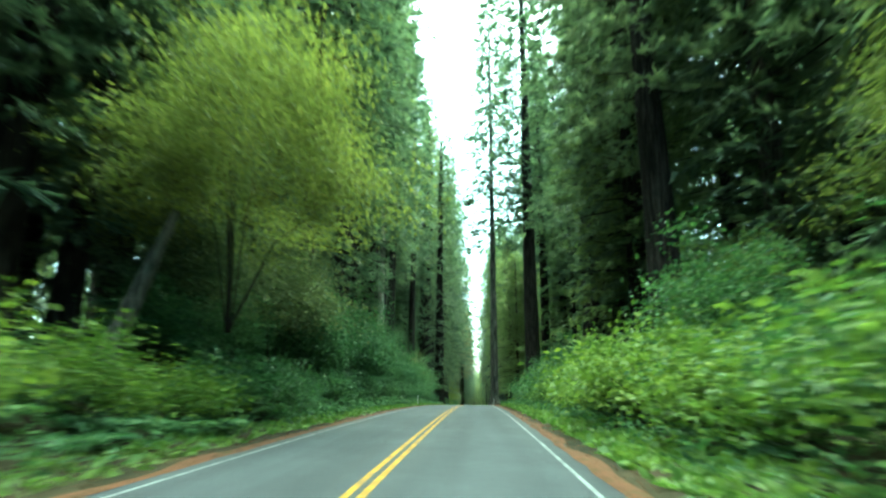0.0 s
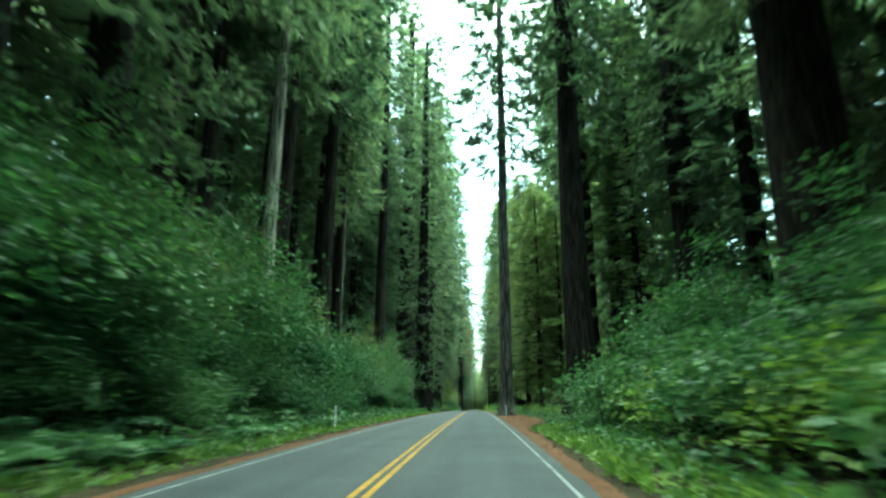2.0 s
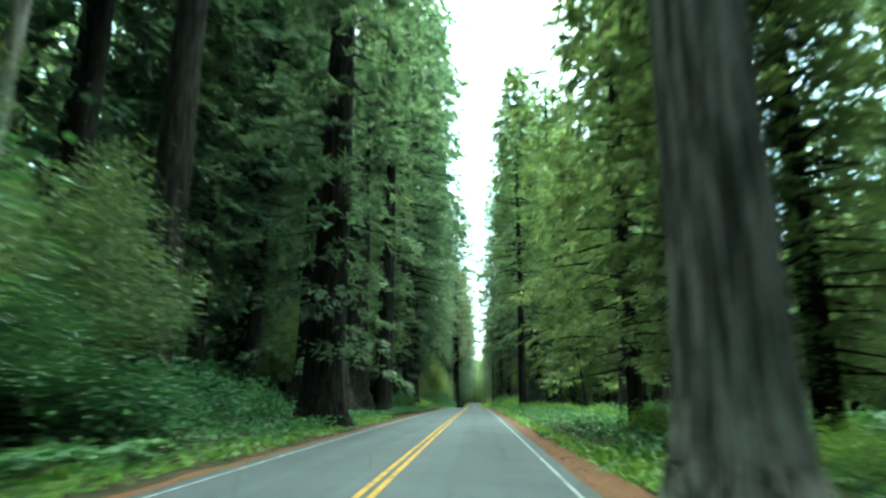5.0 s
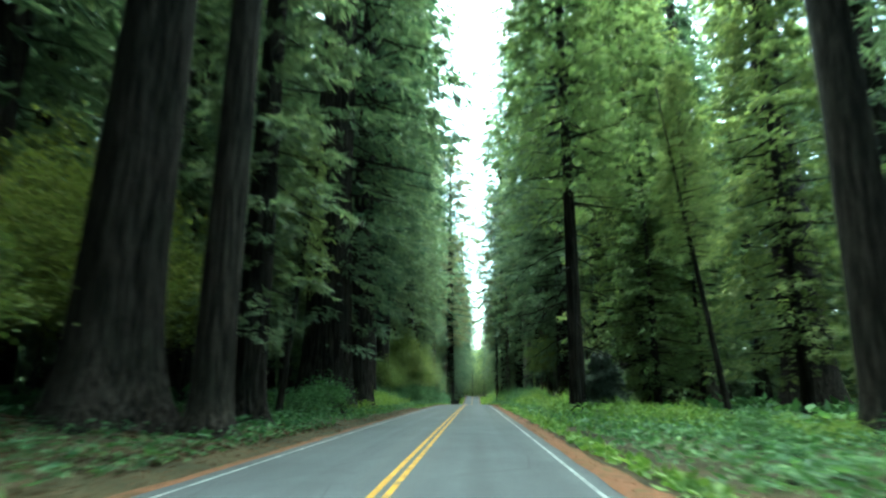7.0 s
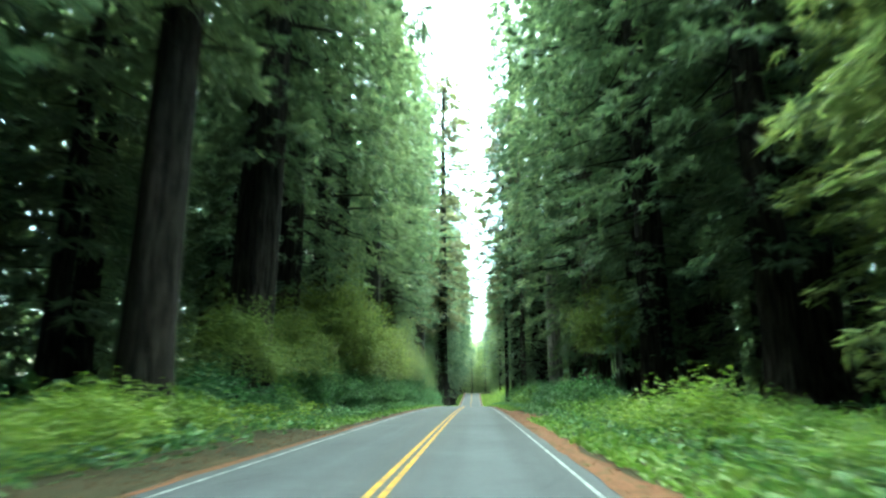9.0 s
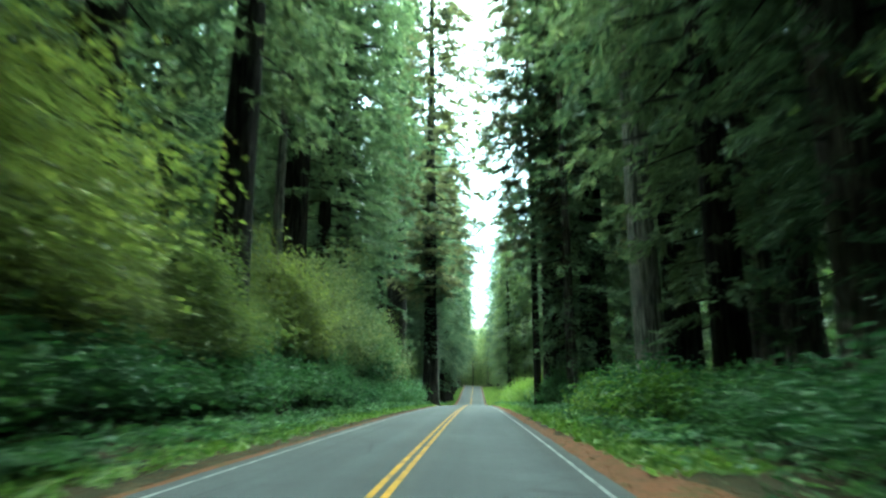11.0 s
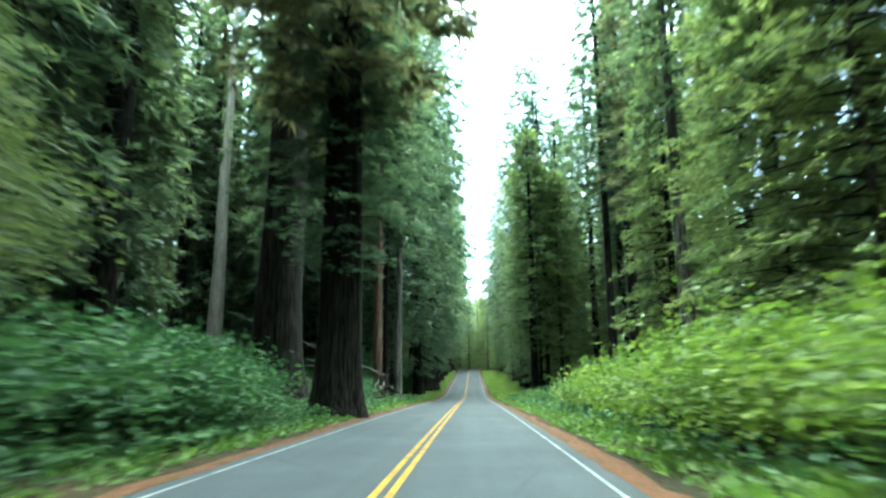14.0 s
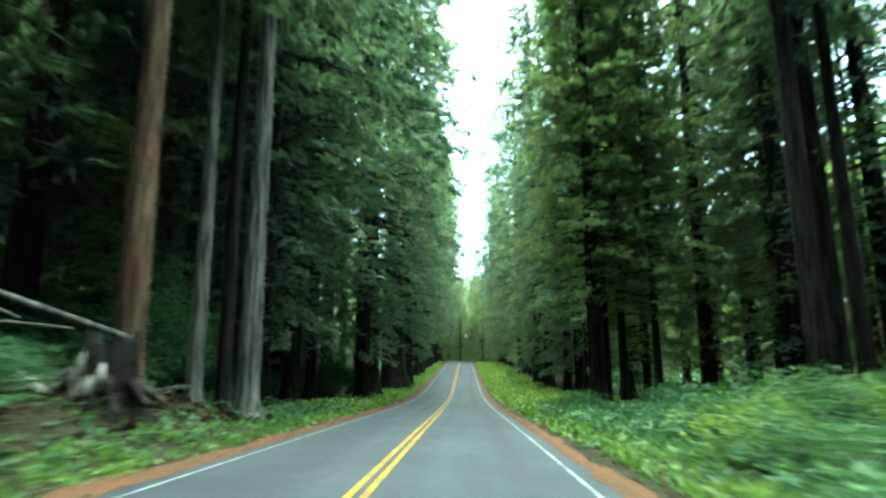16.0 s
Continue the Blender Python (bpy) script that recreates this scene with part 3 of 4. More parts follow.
row(1, 268, 330, 9, 15.5, 20, ("mid_b", "lace_b", "tall_b"), (0.9, 1.6), (0.85, 1.1))
row(1, 345, 500, 9, 11, 15, ("mid_a", "mid_b", "mid_b"), (0.9, 1.5), (0.85, 1.1))
row(-1, -20, 400, 9, 19, 26, ("back_a", "back_b"), (1.2, 3.0))
row(1, -20, 98, 9, 19, 26, ("back_a", "back_b"), (1.2, 3.0))
row(1, 198, 262, 8, 19, 26, ("back_a", "back_b"), (1.2, 3.0))
row(1, 265, 500, 8, 21, 30, ("mid_b", "back_b", "back_a"), (0.9, 2.0), (0.8, 1.1))
row(1, 100, 196, 12, 25, 36, ("mid_b", "mid_b", "back_b"), (0.9, 2.0), (0.8, 1.1))
row(-1, 318, 400, 9, 14, 18, ("tall_b", "tall_a"), (0.9, 1.6))
row(1, 62, 104, 9, 19, 23, ("back_b", "back_a"), (1.0, 2.2))
row(1, 234, 276, 11, 16, 19, ("back_a", "back_b"), (1.0, 2.4))
row(-1, 310, 352, 6, 18, 23, ("back_a", "back_b"), (1.0, 2.2))
row(-1, 0, 40, 6, 16, 19, ("back_a", "back_b"), (1.0, 2.2))
row(-1, 120, 345, 12, 29, 36, ("back_a",), (1.2, 2.6), (0.9, 1.1))
row(1, 262, 300, 5, 18, 23, ("low_b", "tall_b"), (1.0, 1.8), (0.85, 1.05), 2.2)
row(-1, 58, 112, 13, 15, 19, ("tall_a", "back_b"), (1.0, 2.0), (0.9, 1.05), 2.2)
row(-1, 22, 50, 4, 13.5, 16.5, ("low_a", "low_b"), (1.0, 2.0), (0.9, 1.05), 2.0)
row(1, 298, 313, 8, 14.5, 17, ("lace_b", "mid_b"), (0.6, 1.0), (0.8, 0.95), 2.4)
row(1, 316, 345, 12, 19.5, 24, ("lace_b", "tall_b"), (0.9, 1.6), (0.8, 0.95), 2.4)
row(-1, 350, 392, 3.5, 24, 40, ("back_a", "back_b", "back_a"), (1.0, 2.2))
row(-1, 335, 400, 5, 34, 46, ("low_a", "back_a", "low_b"), (1.0, 2.2), (1.0, 1.15))
row(-1, 340, 372, 6, 9.5, 17, ("low_b", "low_a"), (0.8, 1.5), (0.8, 1.0), 1.8)
row(1, 196, 262, 7, 26, 38, ("low_a", "back_a"), (1.0, 2.0), (0.95, 1.1))
row(-1, 150, 192, 6, 24, 34, ("low_a", "back_a"), (1.0, 2.0), (0.95, 1.1))
row(-1, 186, 240, 6, 24, 40, ("low_a", "back_a"), (1.0, 2.0), (0.95, 1.1))
row(-1, 284, 330, 5, 25, 36, ("back_a", "back_b"), (1.0, 2.2))
row(1, 364, 500, 7, 10.5, 13.5, ("low_a", "over_b", "low_b"), (0.9, 1.6), (0.75, 0.95), 2.4, 0.04)
row(-1, 337, 352, 6, 7.5, 9.5, ("over_b", "over_a"), (0.9, 1.5), (0.9, 1.05), 2.2, 0.035)
# added conifer for the dark patch by the spruce, its shade in the needles
tree(8.3, 166.3, 0.5, 3.4, "squat", 1.0, BARK_SHADED, label="squat young conifer with shade-darkened needles beside the roadside spruce", name="young_conifer")
row(-1, 58, 112, 6, 8.4, 9.8, ("small",), (0.3, 0.6), (0.6, 0.95), 1.6)
row(-1, 34, 60, 6, 17, 22, ("low_a",), (1.0, 2.0), (0.9, 1.05), 2.0)
row(1, 10, 34, 5, 17, 21, ("low_a", "back_a"), (1.0, 2.0), (0.9, 1.05), 2.0)
row(-1, 128, 147, 4, 13.5, 17.5, ("low_a", "over_b", "low_b"), (1.0, 2.0), (0.95, 1.1), 2.2)
for sd in (-1, 1):
    row(sd, -60, 0, 15, 12, 16, ("back_a",), (1.2, 2.6), (0.9, 1.15))
# trees that close the road where it bends away
for k in range(24):
    tree(-28 + k * 2.4 + fill.uniform(-1, 1), 500 + 12 * (k % 3) + fill.uniform(-3, 3), 0.5, 30, "mid_b", fill.uniform(0.9, 1.25), lift=-3.0)


def far_woods(name, mat, seed, count, side, y0, y1, tall, fall, label):
    """The forest's depth: sprays of many trees, thinning upwards."""
    rng = np.random.default_rng(seed)
    y = rng.uniform(y0, y1, count)
    x = side * (38 + 16 * rng.random(count))
    z = tall * rng.random(count) ** fall
    base = np.stack([x, y, z + np.array([ground_z(a, b) for a, b in zip(x, y)])], 1)
    w = unit(rng.normal(size=base.shape) * [1, 1, 0.35] + [0, 0, -0.3])
    ln = 2.8 * rng.uniform(0.6, 1.3, count)
    return tagged(new(name, cards_mesh(name, blades(base, w, ln, ln * 0.42, rng, 0.06), mat)), label, "forest", kind="stuff")


far_woods("distant_forest", NEEDLES, 61, 70000, -1, -90, 560, 46, 1.15, "dense dark green forest in the distance")
far_woods("distant_forest", NEEDLES, 62, 20000, 1, -90, 100, 46, 1.15, "dense dark green forest in the distance")
far_woods("distant_forest", NEEDLES_LIGHT, 64, 9000, 1, 100, 198, 22, 1.4, "light green open forest in the distance")
far_woods("distant_forest", NEEDLES, 65, 10000, 1, 198, 268, 46, 1.15, "dense dark green forest in the distance")
far_woods("distant_forest", NEEDLES_LIGHT, 66, 24000, 1, 268, 560, 26, 1.3, "light green open forest in the distance")
rng_end = np.random.default_rng(63)
pts = np.stack([rng_end.uniform(-60, 60, 16000), rng_end.uniform(520, 600, 16000), 30 * rng_end.random(16000) ** 1.4], 1)
pts[:, 2] += [ground_z(a, b) for a, b in pts[:, :2]]
ln = 2.4 * rng_end.uniform(0.6, 1.3, 16000)
tagged(new("distant_forest", cards_mesh("distant_forest", blades(pts, unit(rng_end.normal(size=pts.shape) * [1, 1, 0.35] + [0, 0, -0.3]), ln, ln * 0.42, rng_end, 0.06), NEEDLES_LIGHT)), "dense green forest closing the end of the road", "forest", kind="stuff")


# ---- undergrowth ----
def bush_meshes(mat, seed, width, height, clumps, leaves, size, spread=0.4):
    """A shrub: stems, and leaves in uneven clumps on a lumpy outline."""
    rng = np.random.default_rng(seed)
    d = unit(rng.normal(size=(clumps, 3)))
    d[:, 2] = np.abs(d[:, 2]) * 1.1 - 0.15
    lump = 1 + 0.62 * np.array([noise.noise(Vector(v) * 1.9 + Vector((seed, 0, 0))) for v in d])
    r = lump * rng.uniform(0.45, 1.0, clumps) ** 0.6
    r[rng.random(clumps) < 0.16] *= 1.3  # shoots that stand out
    cen = d * r[:, None] * [width / 2, width / 2, height * 0.55] + [0, 0, height * 0.42]
    cen[:, 2] = np.maximum(cen[:, 2], 0.12)
    c = np.repeat(cen, leaves, 0) + rng.normal(size=(clumps * leaves, 3)) * spread * [1, 1, 0.6]
    c[:, 2] = np.maximum(c[:, 2], 0.05)
    w = unit(np.repeat(unit(d), leaves, 0) * 0.6 + rng.normal(size=c.shape) * [0.7, 0.7, 0.3] + [0, 0, -0.15])
    ln = size * rng.uniform(0.6, 1.4, len(c))
    verts, faces = [], []
    for k in range(9):
        tip = cen[k * clumps // 9] * 0.85
        tube(verts, faces, [(0.1 * math.cos(k), 0.1 * math.sin(k), -0.3), tuple(tip * [0.4, 0.4, 0.6]), tuple(tip)], (0.04, 0.025, 0.008), 4)
    return cards_mesh("leaves", blades(c, w, ln, ln * rng.uniform(0.5, 0.75, len(c)), rng), mat), mesh_of("stems", verts, faces, BARK_SHADED)


BUSHES = {
    "green_a": bush_meshes(LEAF, 21, 3.0, 2.2, 72, 34, 0.15),
    "green_b": bush_meshes(LEAF, 22, 2.6, 1.8, 60, 30, 0.145),
    "bright_a": bush_meshes(LEAF_BRIGHT, 23, 3.2, 2.4, 80, 38, 0.15),
    "bright_b": bush_meshes(LEAF_BRIGHT, 24, 2.6, 1.6, 60, 30, 0.15),
    "maple": bush_meshes(LEAF_MAPLE, 25, 6.5, 8.5, 210, 70, 0.18, 0.6),
    "dull": bush_meshes(LEAF_BROWN, 26, 5.6, 8.5, 210, 64, 0.16, 0.55),
    "bigmaple": bush_meshes(LEAF_MAPLE, 29, 11.0, 13.0, 360, 90, 0.19, 0.75),
    "tall_green": bush_meshes(LEAF, 27, 4.2, 4.6, 150, 62, 0.14, 0.45),
    "gold": bush_meshes(LEAF_GOLD, 28, 4.0, 5.5, 70, 30, 0.22, 0.5),
}
BUSH_LABELS = {
    "green": "dense green leafy shrub on the roadside bank", "bright": "bright yellow-green leafy shrub beside the road",
    "bigmaple": "big maple tree with yellow-green leaves leaning over the road", "maple": "vine maple with yellow-green leaves overhanging the roadside", "dull": "tall olive-brown leafy shrub on the bank",
    "tall": "tall dark green leafy shrub on the bank", "gold": "golden autumn-leaved shrub among the trees",
}


def bush(kind, x, y, scale=1.0, turn=0.0, sink=0.1, flat=1.0, foot=None):
    root = new({"maple": "vine_maple", "bigmaple": "maple_tree", "dull": "olive_shrub", "tall_green": "tall_shrub", "gold": "autumn_shrub", "bright_a": "bright_bush", "bright_b": "bright_bush"}.get(kind, "shrub"))
    root.matrix_basis = pose(x, y, ground_z(x, y) - sink, 0, 0, turn) @ Matrix.Diagonal((scale, scale, scale * flat, 1))
    tagged(part("foliage", BUSHES[kind][0], root), kind="stuff")
    tagged(part("stemwork", BUSHES[kind][1], root), kind="stuff")
    if sink < -1:  # crown high above the ground, on a trunk of its own
        fx, fy = foot or (x + 0.5, y)
        low, inv = Vector((fx, fy, ground_z(fx, fy) - 0.3)), root.matrix_basis.inverted()
        top = Vector((fx + 0.45 * (x - fx), fy + 0.45 * (y - fy), ground_z(x, y) - sink + 4.0))
        verts, faces = [], []
        tube(verts, faces, [inv @ low.lerp(top, u) for u in (0, 0.08, 0.25, 0.5, 0.75, 1)], (0.62, 0.46, 0.4, 0.34, 0.27, 0.18), 10)
        part("trunk", mesh_of("trunk", verts, faces, BARK_GREY, True), root, "pale slanting trunk")
    return tagged(root, BUSH_LABELS[kind.split("_")[0]], "shrub", "roadside shrubs")


grow = random.Random(5)
# side, from, to, step, distance out, kinds, scale
BELTS = [
    (1, -4, 66, 1.9, (6.6, 8.6), ("bright_a", "bright_b", "green_a"), (0.95, 1.3)),
    (1, -4, 66, 3.4, (9.5, 12.5), ("bright_a", "green_a", "tall_green"), (0.9, 1.2)),
    (1, 80, 126, 1.8, (7.6, 15), ("bright_b", "green_b", "bright_b"), (0.5, 0.85)),
    (1, 122, 165, 3.0, (9, 16), ("green_b", "bright_b"), (0.5, 0.8)),
    (1, 160, 204, 1.8, (6.3, 12), ("bright_b", "bright_b", "bright_a"), (0.5, 0.75)),
    (1, 205, 269, 1.7, (7.2, 11), ("green_a", "green_b"), (0.75, 1.1)),
    (1, 269, 302, 1.7, (6.6, 9.5), ("bright_a", "bright_a", "bright_b"), (0.9, 1.25)),
    (1, 302, 330, 1.1, (6.3, 12), ("bright_b", "green_b", "green_a"), (0.5, 0.85)),
    (1, 327, 347, 1.6, (6.4, 13), ("green_b", "green_a"), (0.4, 0.65)),
    (-1, -4, 120, 2.2, (6.4, 9.5), ("green_a", "green_b", "green_a"), (0.7, 1.1)),
    (-1, 14, 54, 4.0, (8.5, 11), ("tall_green", "dull", "tall_green"), (0.8, 1.15)),
    (-1, 56, 116, 4.0, (8.5, 11), ("tall_green", "green_a"), (0.8, 1.15)),
    (-1, 56, 112, 3.0, (7.4, 8.6), ("tall_green", "green_a", "tall_green"), (0.7, 1.0)),
    (-1, 274, 297, 3.0, (6.6, 8.2), ("green_a", "bright_b", "green_a"), (0.75, 1.1)),
    (-1, 165, 205, 2.6, (6.5, 10), ("bright_b", "green_a"), (0.6, 1.0)),
    (-1, 205, 294, 1.7, (6.4, 9), ("green_a", "green_b", "green_a"), (0.8, 1.2)),
    (-1, 200, 285, 4.5, (8.5, 11), ("tall_green", "maple", "dull"), (0.7, 1.0)),
    (-1, 318, 345, 2.6, (6.5, 11), ("green_b",), (0.5, 0.7)),
    (-1, 336, 372, 2.0, (8.5, 18), ("tall_green", "green_a"), (0.8, 1.2)),
]
for side, y0, y1, step, (d0, d1), kinds, (s0, s1) in BELTS:
    y = y0
    while y < y1:
        x = side * grow.uniform(d0, d1)
        if not (10 < y < 22 and x < -7.0) and all((x - a) ** 2 + (y - b) ** 2 > (1.0 + dd / 2) ** 2 for a, b, dd in made_trees):
            bush(grow.choice(kinds), x, y, grow.uniform(s0, s1), grow.uniform(0, 360))
        y += step * grow.uniform(0.75, 1.25)
for kind, x, y, s, sink in [
    ("bigmaple", -7.2, 21.3, 0.88, -3.0), ("tall_green", -8.8, 37.4, 1.3, 0.2), ("bigmaple", 17.6, 16, 0.8, -3.2), ("maple", 13.0, 26, 0.8, 0.1),
    ("dull", -8.2, 108, 0.8, 0.2), ("tall_green", -7.8, 100, 1.3, 0.2), ("dull", -8.6, 92, 0.7, 0.2), ("tall_green", -8.2, 84, 1.2, 0.2), ("tall_green", -8.6, 72, 1.2, 0.2),
    ("maple", -9.0, 216, 1.1, 0.2), ("maple", -9.2, 223, 1.1, 0.2), ("dull", -8.9, 232, 0.8, 0.2), ("tall_green", -9.6, 47, 1.6, 0.2), ("tall_green", -10.4, 54, 1.7, 0.2), ("dull", -9.8, 60, 0.85, 0.2), ("tall_green", -10.2, 66, 1.7, 0.2), ("dull", -11.2, 74, 0.9, 0.2), ("tall_green", -9.2, 58, 1.3, 0.2), ("dull", -8.8, 103, 0.75, 0.2), ("dull", -9.0, 259, 1.15, 0.2), ("tall_green", -9.0, 266, 1.5, 0.2), ("dull", -10.5, 273, 0.9, 0.2),
    ("maple", 12.0, 219, 0.9, -2.0), ("maple", -9.4, 206, 0.7, 0.2), ("maple", -9.0, 198, 0.6, 0.2), ("green_a", -7.3, 280, 1.3, 0.1), ("green_b", -7.0, 283.5, 1.4, 0.1), ("green_a", -7.4, 287, 1.3, 0.1), ("green_b", -7.2, 290.5, 1.4, 0.1), ("green_a", -7.6, 294, 1.2, 0.1), ("bright_a", -7.4, 9, 1.0, 0.1), ("bright_a", -7.0, 13, 0.9, 0.1), ("bright_b", -6.6, 17, 1.0, 0.1), ("green_a", -6.7, 21, 1.0, 0.1), ("dull", -9.0, 244, 1.0, 0.2), ("dull", -8.9, 250, 1.1, 0.2), ("tall_green", -7.8, 247, 0.9, 0.2), ("dull", -9.6, 255, 1.1, 0.2), ("dull", -9.3, 267, 0.95, 0.2), ("maple", -15, 154, 1.2, 0.1), ("maple", -18.5, 161, 1.5, 0.1), ("maple", -16, 168, 1.3, 0.1), ("maple", -21.5, 168, 1.5, 0.1), ("maple", -14.5, 146, 0.9, 0.1), ("bright_b", 7.4, 233, 1.2, 0.1), ("green_a", 8.2, 236, 1.2, 0.1), ("bright_b", 7.2, 239, 1.2, 0.1), ("green_a", 8.0, 242, 1.1, 0.1), ("tall_green", -8.0, 80, 0.8, 0.2), ("tall_green", -7.8, 88, 0.85, 0.2), ("tall_green", -7.7, 95, 0.8, 0.2), ("tall_green", 8.4, 258.3, 0.8, 0.1), ("green_a", 7.4, 254.5, 1.1, 0.1), ("green_b", 7.5, 261.5, 1.2, 0.1), ("green_a", -6.9, 315.5, 0.7, 0.1), ("green_b", -8.2, 318, 0.85, 0.1), ("green_a", -7.0, 311.5, 0.7, 0.1), ("green_b", -7.7, 320.6, 0.6, 0.1), ("green_a", -9.6, 320, 0.8, 0.1), ("green_a", -9.0, 314, 0.9, 0.1), ("gold", 27, 330, 1.9, 0.1), ("gold", 33, 345, 2.0, 0.1), ("gold", 21.5, 324, 0.9, 0.1),
]:
    bush(kind, x, y, s, grow.uniform(0, 360), sink, foot=(-10.7, 19.6) if kind == "bigmaple" and x < 0 else None)


def fern_mesh(seed, fronds=15, length=1.1):
    rng = np.random.default_rng(seed)
    out = []
    for k in range(fronds):
        az = 2.4 * k + rng.normal(0, 0.3)
        L = length * rng.uniform(0.7, 1.15)
        o, s_ = np.array([math.cos(az), math.sin(az), 0]), np.array([-math.sin(az), math.cos(az), 0])
        s = np.linspace(0.12, 1.0, 9)
        spine = o * (L * 0.85 * s)[:, None] + np.array([0, 0, 1]) * (L * (0.95 * s - 0.75 * s * s))[:, None]
        for sg in (-1, 1):
            w = unit(s_ * sg + o * 0.45 + np.array([0, 0, -0.1]) + rng.normal(size=(9, 3)) * 0.1)
            ln = L * (0.22 * np.sin(np.pi * (0.15 + 0.8 * s)) + 0.03)
            out.append(blades(spine, w, ln, ln * 0.42, rng, 0.03))
    return cards_mesh("fronds", np.concatenate(out), FERN)


FERNS = [fern_mesh(31 + k) for k in range(4)]
# side, from, to, distance out, how many, size
FERN_BEDS = [
    (-1, 0, 112, (5.2, 8.4), 130, (0.8, 1.5)), (-1, 155, 200, (5.6, 8.5), 16, (0.7, 1.1)), (-1, 205, 292, (5.3, 7.2), 70, (0.8, 1.3)), (-1, 303, 316, (5.6, 8.5), 12, (0.7, 1.0)),
    (1, 0, 66, (5.8, 7.2), 18, (0.8, 1.2)), (1, 105, 160, (6.0, 10), 20, (0.7, 1.1)), (1, 226, 264, (5.9, 8.4), 42, (1.0, 1.6)), (1, 300, 330, (5.8, 9.5), 30, (0.8, 1.2)), (1, 312, 348, (5.6, 11), 46, (0.8, 1.25)), (-1, 306, 324, (5.6, 9), 16, (0.7, 1.0)),
]
for side, y0, y1, (d0, d1), many, (s0, s1) in FERN_BEDS:
    for k in range(many):
        x, y = side * grow.uniform(d0, d1), grow.uniform(y0, y1)
        if any((x - a) ** 2 + (y - b) ** 2 < (0.3 + dd / 2) ** 2 for a, b, dd in made_trees):
            continue
        f = new("fern")
        f.matrix_basis = pose(x, y, ground_z(x, y) - 0.03, 0, 0, grow.uniform(0, 360)) @ Matrix.Scale(grow.uniform(s0, s1), 4)
        tagged(part("frondwork", FERNS[k % 4], f), kind="stuff")
        tagged(f, "green sword fern with arching fronds on the bank", "fern", "ferns on the bank")


# low leaves and herbs over the forest floor, past counting
def ground_cover(name, mat, seed, count, xr, yr, size, rise, label, keep=lambda x, y: True):
    rng = np.random.default_rng(seed)
    pts = []
    while len(pts) < count:
        x, y = rng.uniform(*xr), rng.uniform(*yr)
        if keep(x, y) and noise.noise((x * 0.5, y * 0.5, seed)) > rng.uniform(-0.9, 0.5):
            pts.append((x, y, ground_z(x, y) + rise * rng.random() ** 1.5))
    base = np.array(pts)
    w = unit(rng.normal(size=base.shape) * [1, 1, 0.3] + [0, 0, 0.45])
    ln = size * rng.uniform(0.5, 1.4, count)
    return tagged(new(name, cards_mesh(name, blades(base, w, ln, ln * rng.uniform(0.35, 0.7, count), rng), mat)), label, "undergrowth", kind="stuff")


ground_cover("undergrowth", LEAF, 41, 90000, (-14, -4.7), (-5, 345), 0.19, 0.5, "low green herbs and ivy covering the bank", lambda x, y: not (136 < y < 158 and x < -5.2) and not (314 < y < 336 and x < -5.4 and noise.noise((x, y, 4.0)) > -0.3))
ground_cover("undergrowth", LEAF, 42, 80000, (4.9, 16), (-5, 345), 0.19, 0.5, "low green herbs covering the forest edge", lambda x, y: not (72 < y < 104 and x < (5.4 if y < 79 else 8.4 if y < 90 else 6.2)))
ground_cover("undergrowth", LEAF, 47, 26000, (-40, -14), (-30, 480), 0.75, 0.9, "low green undergrowth deep in the forest")
ground_cover("undergrowth", LEAF, 48, 26000, (16, 40), (-30, 480), 0.75, 0.9, "low green undergrowth deep in the forest")
for sd, seed in ((-1, 59), (1, 60)):
    ground_cover("needle_scatter", LITTER, seed, 16000, tuple(sorted((sd * 3.62, sd * 5.0))), (-5, 345), 0.06, 0.015, "rust-brown needle twigs scattered along the shoulder")
ground_cover("grass_verge", GRASS, 43, 17000, (-5.6, -4.2), (-5, 345), 0.22, 0.05, "thin yellow-green grass along the road edge", lambda x, y: not 140 < y < 195)
ground_cover("grass_verge", GRASS, 44, 34000, (4.3, 6.4), (-5, 345), 0.24, 0.05, "thin yellow-green grass along the road edge", lambda x, y: not (70 < y < 104 or 112 < y < 158 and x > 4.8 or 205 < y < 222))
ground_cover("grass_meadow", GRASS, 45, 44000, (4.4, 11), (342, 480), 0.3, 0.35, "bright yellow-green grass beside the road")
ground_cover("grass_meadow", GRASS, 46, 24000, (-8, -4.3), (345, 480), 0.3, 0.35, "bright yellow-green grass beside the road")


ground_cover("bright_herbs", LEAF_BRIGHT, 54, 16000, (5.4, 15), (154, 206), 0.17, 0.9, "low bright yellow-green herbs beside the road")
ground_cover("bright_herbs", LEAF_BRIGHT, 55, 7000, (-10, -5.4), (168, 204), 0.17, 0.8, "low bright yellow-green herbs beside the road")
ground_cover("roadside_herbs", LEAF, 56, 5000, (4.8, 13), (312, 346), 0.16, 0.5, "knee-high green herbs beside the road")
ground_cover("fallen_needles", LITTER_DARK, 57, 9000, (-14, -4.6), (130, 160), 0.13, 0.06, "dark fallen leaves and needles under the great trunks")
ground_cover("undergrowth", LEAF, 58, 3500, (-13, -4.8), (132, 160), 0.16, 0.35, "sparse low herbs under the great trunks")
ground_cover("fallen_needles", LITTER_DARK, 53, 6000, (-13, -5.5), (316, 335), 0.22, 0.12, "brown dead leaves and twigs round a broken stump")


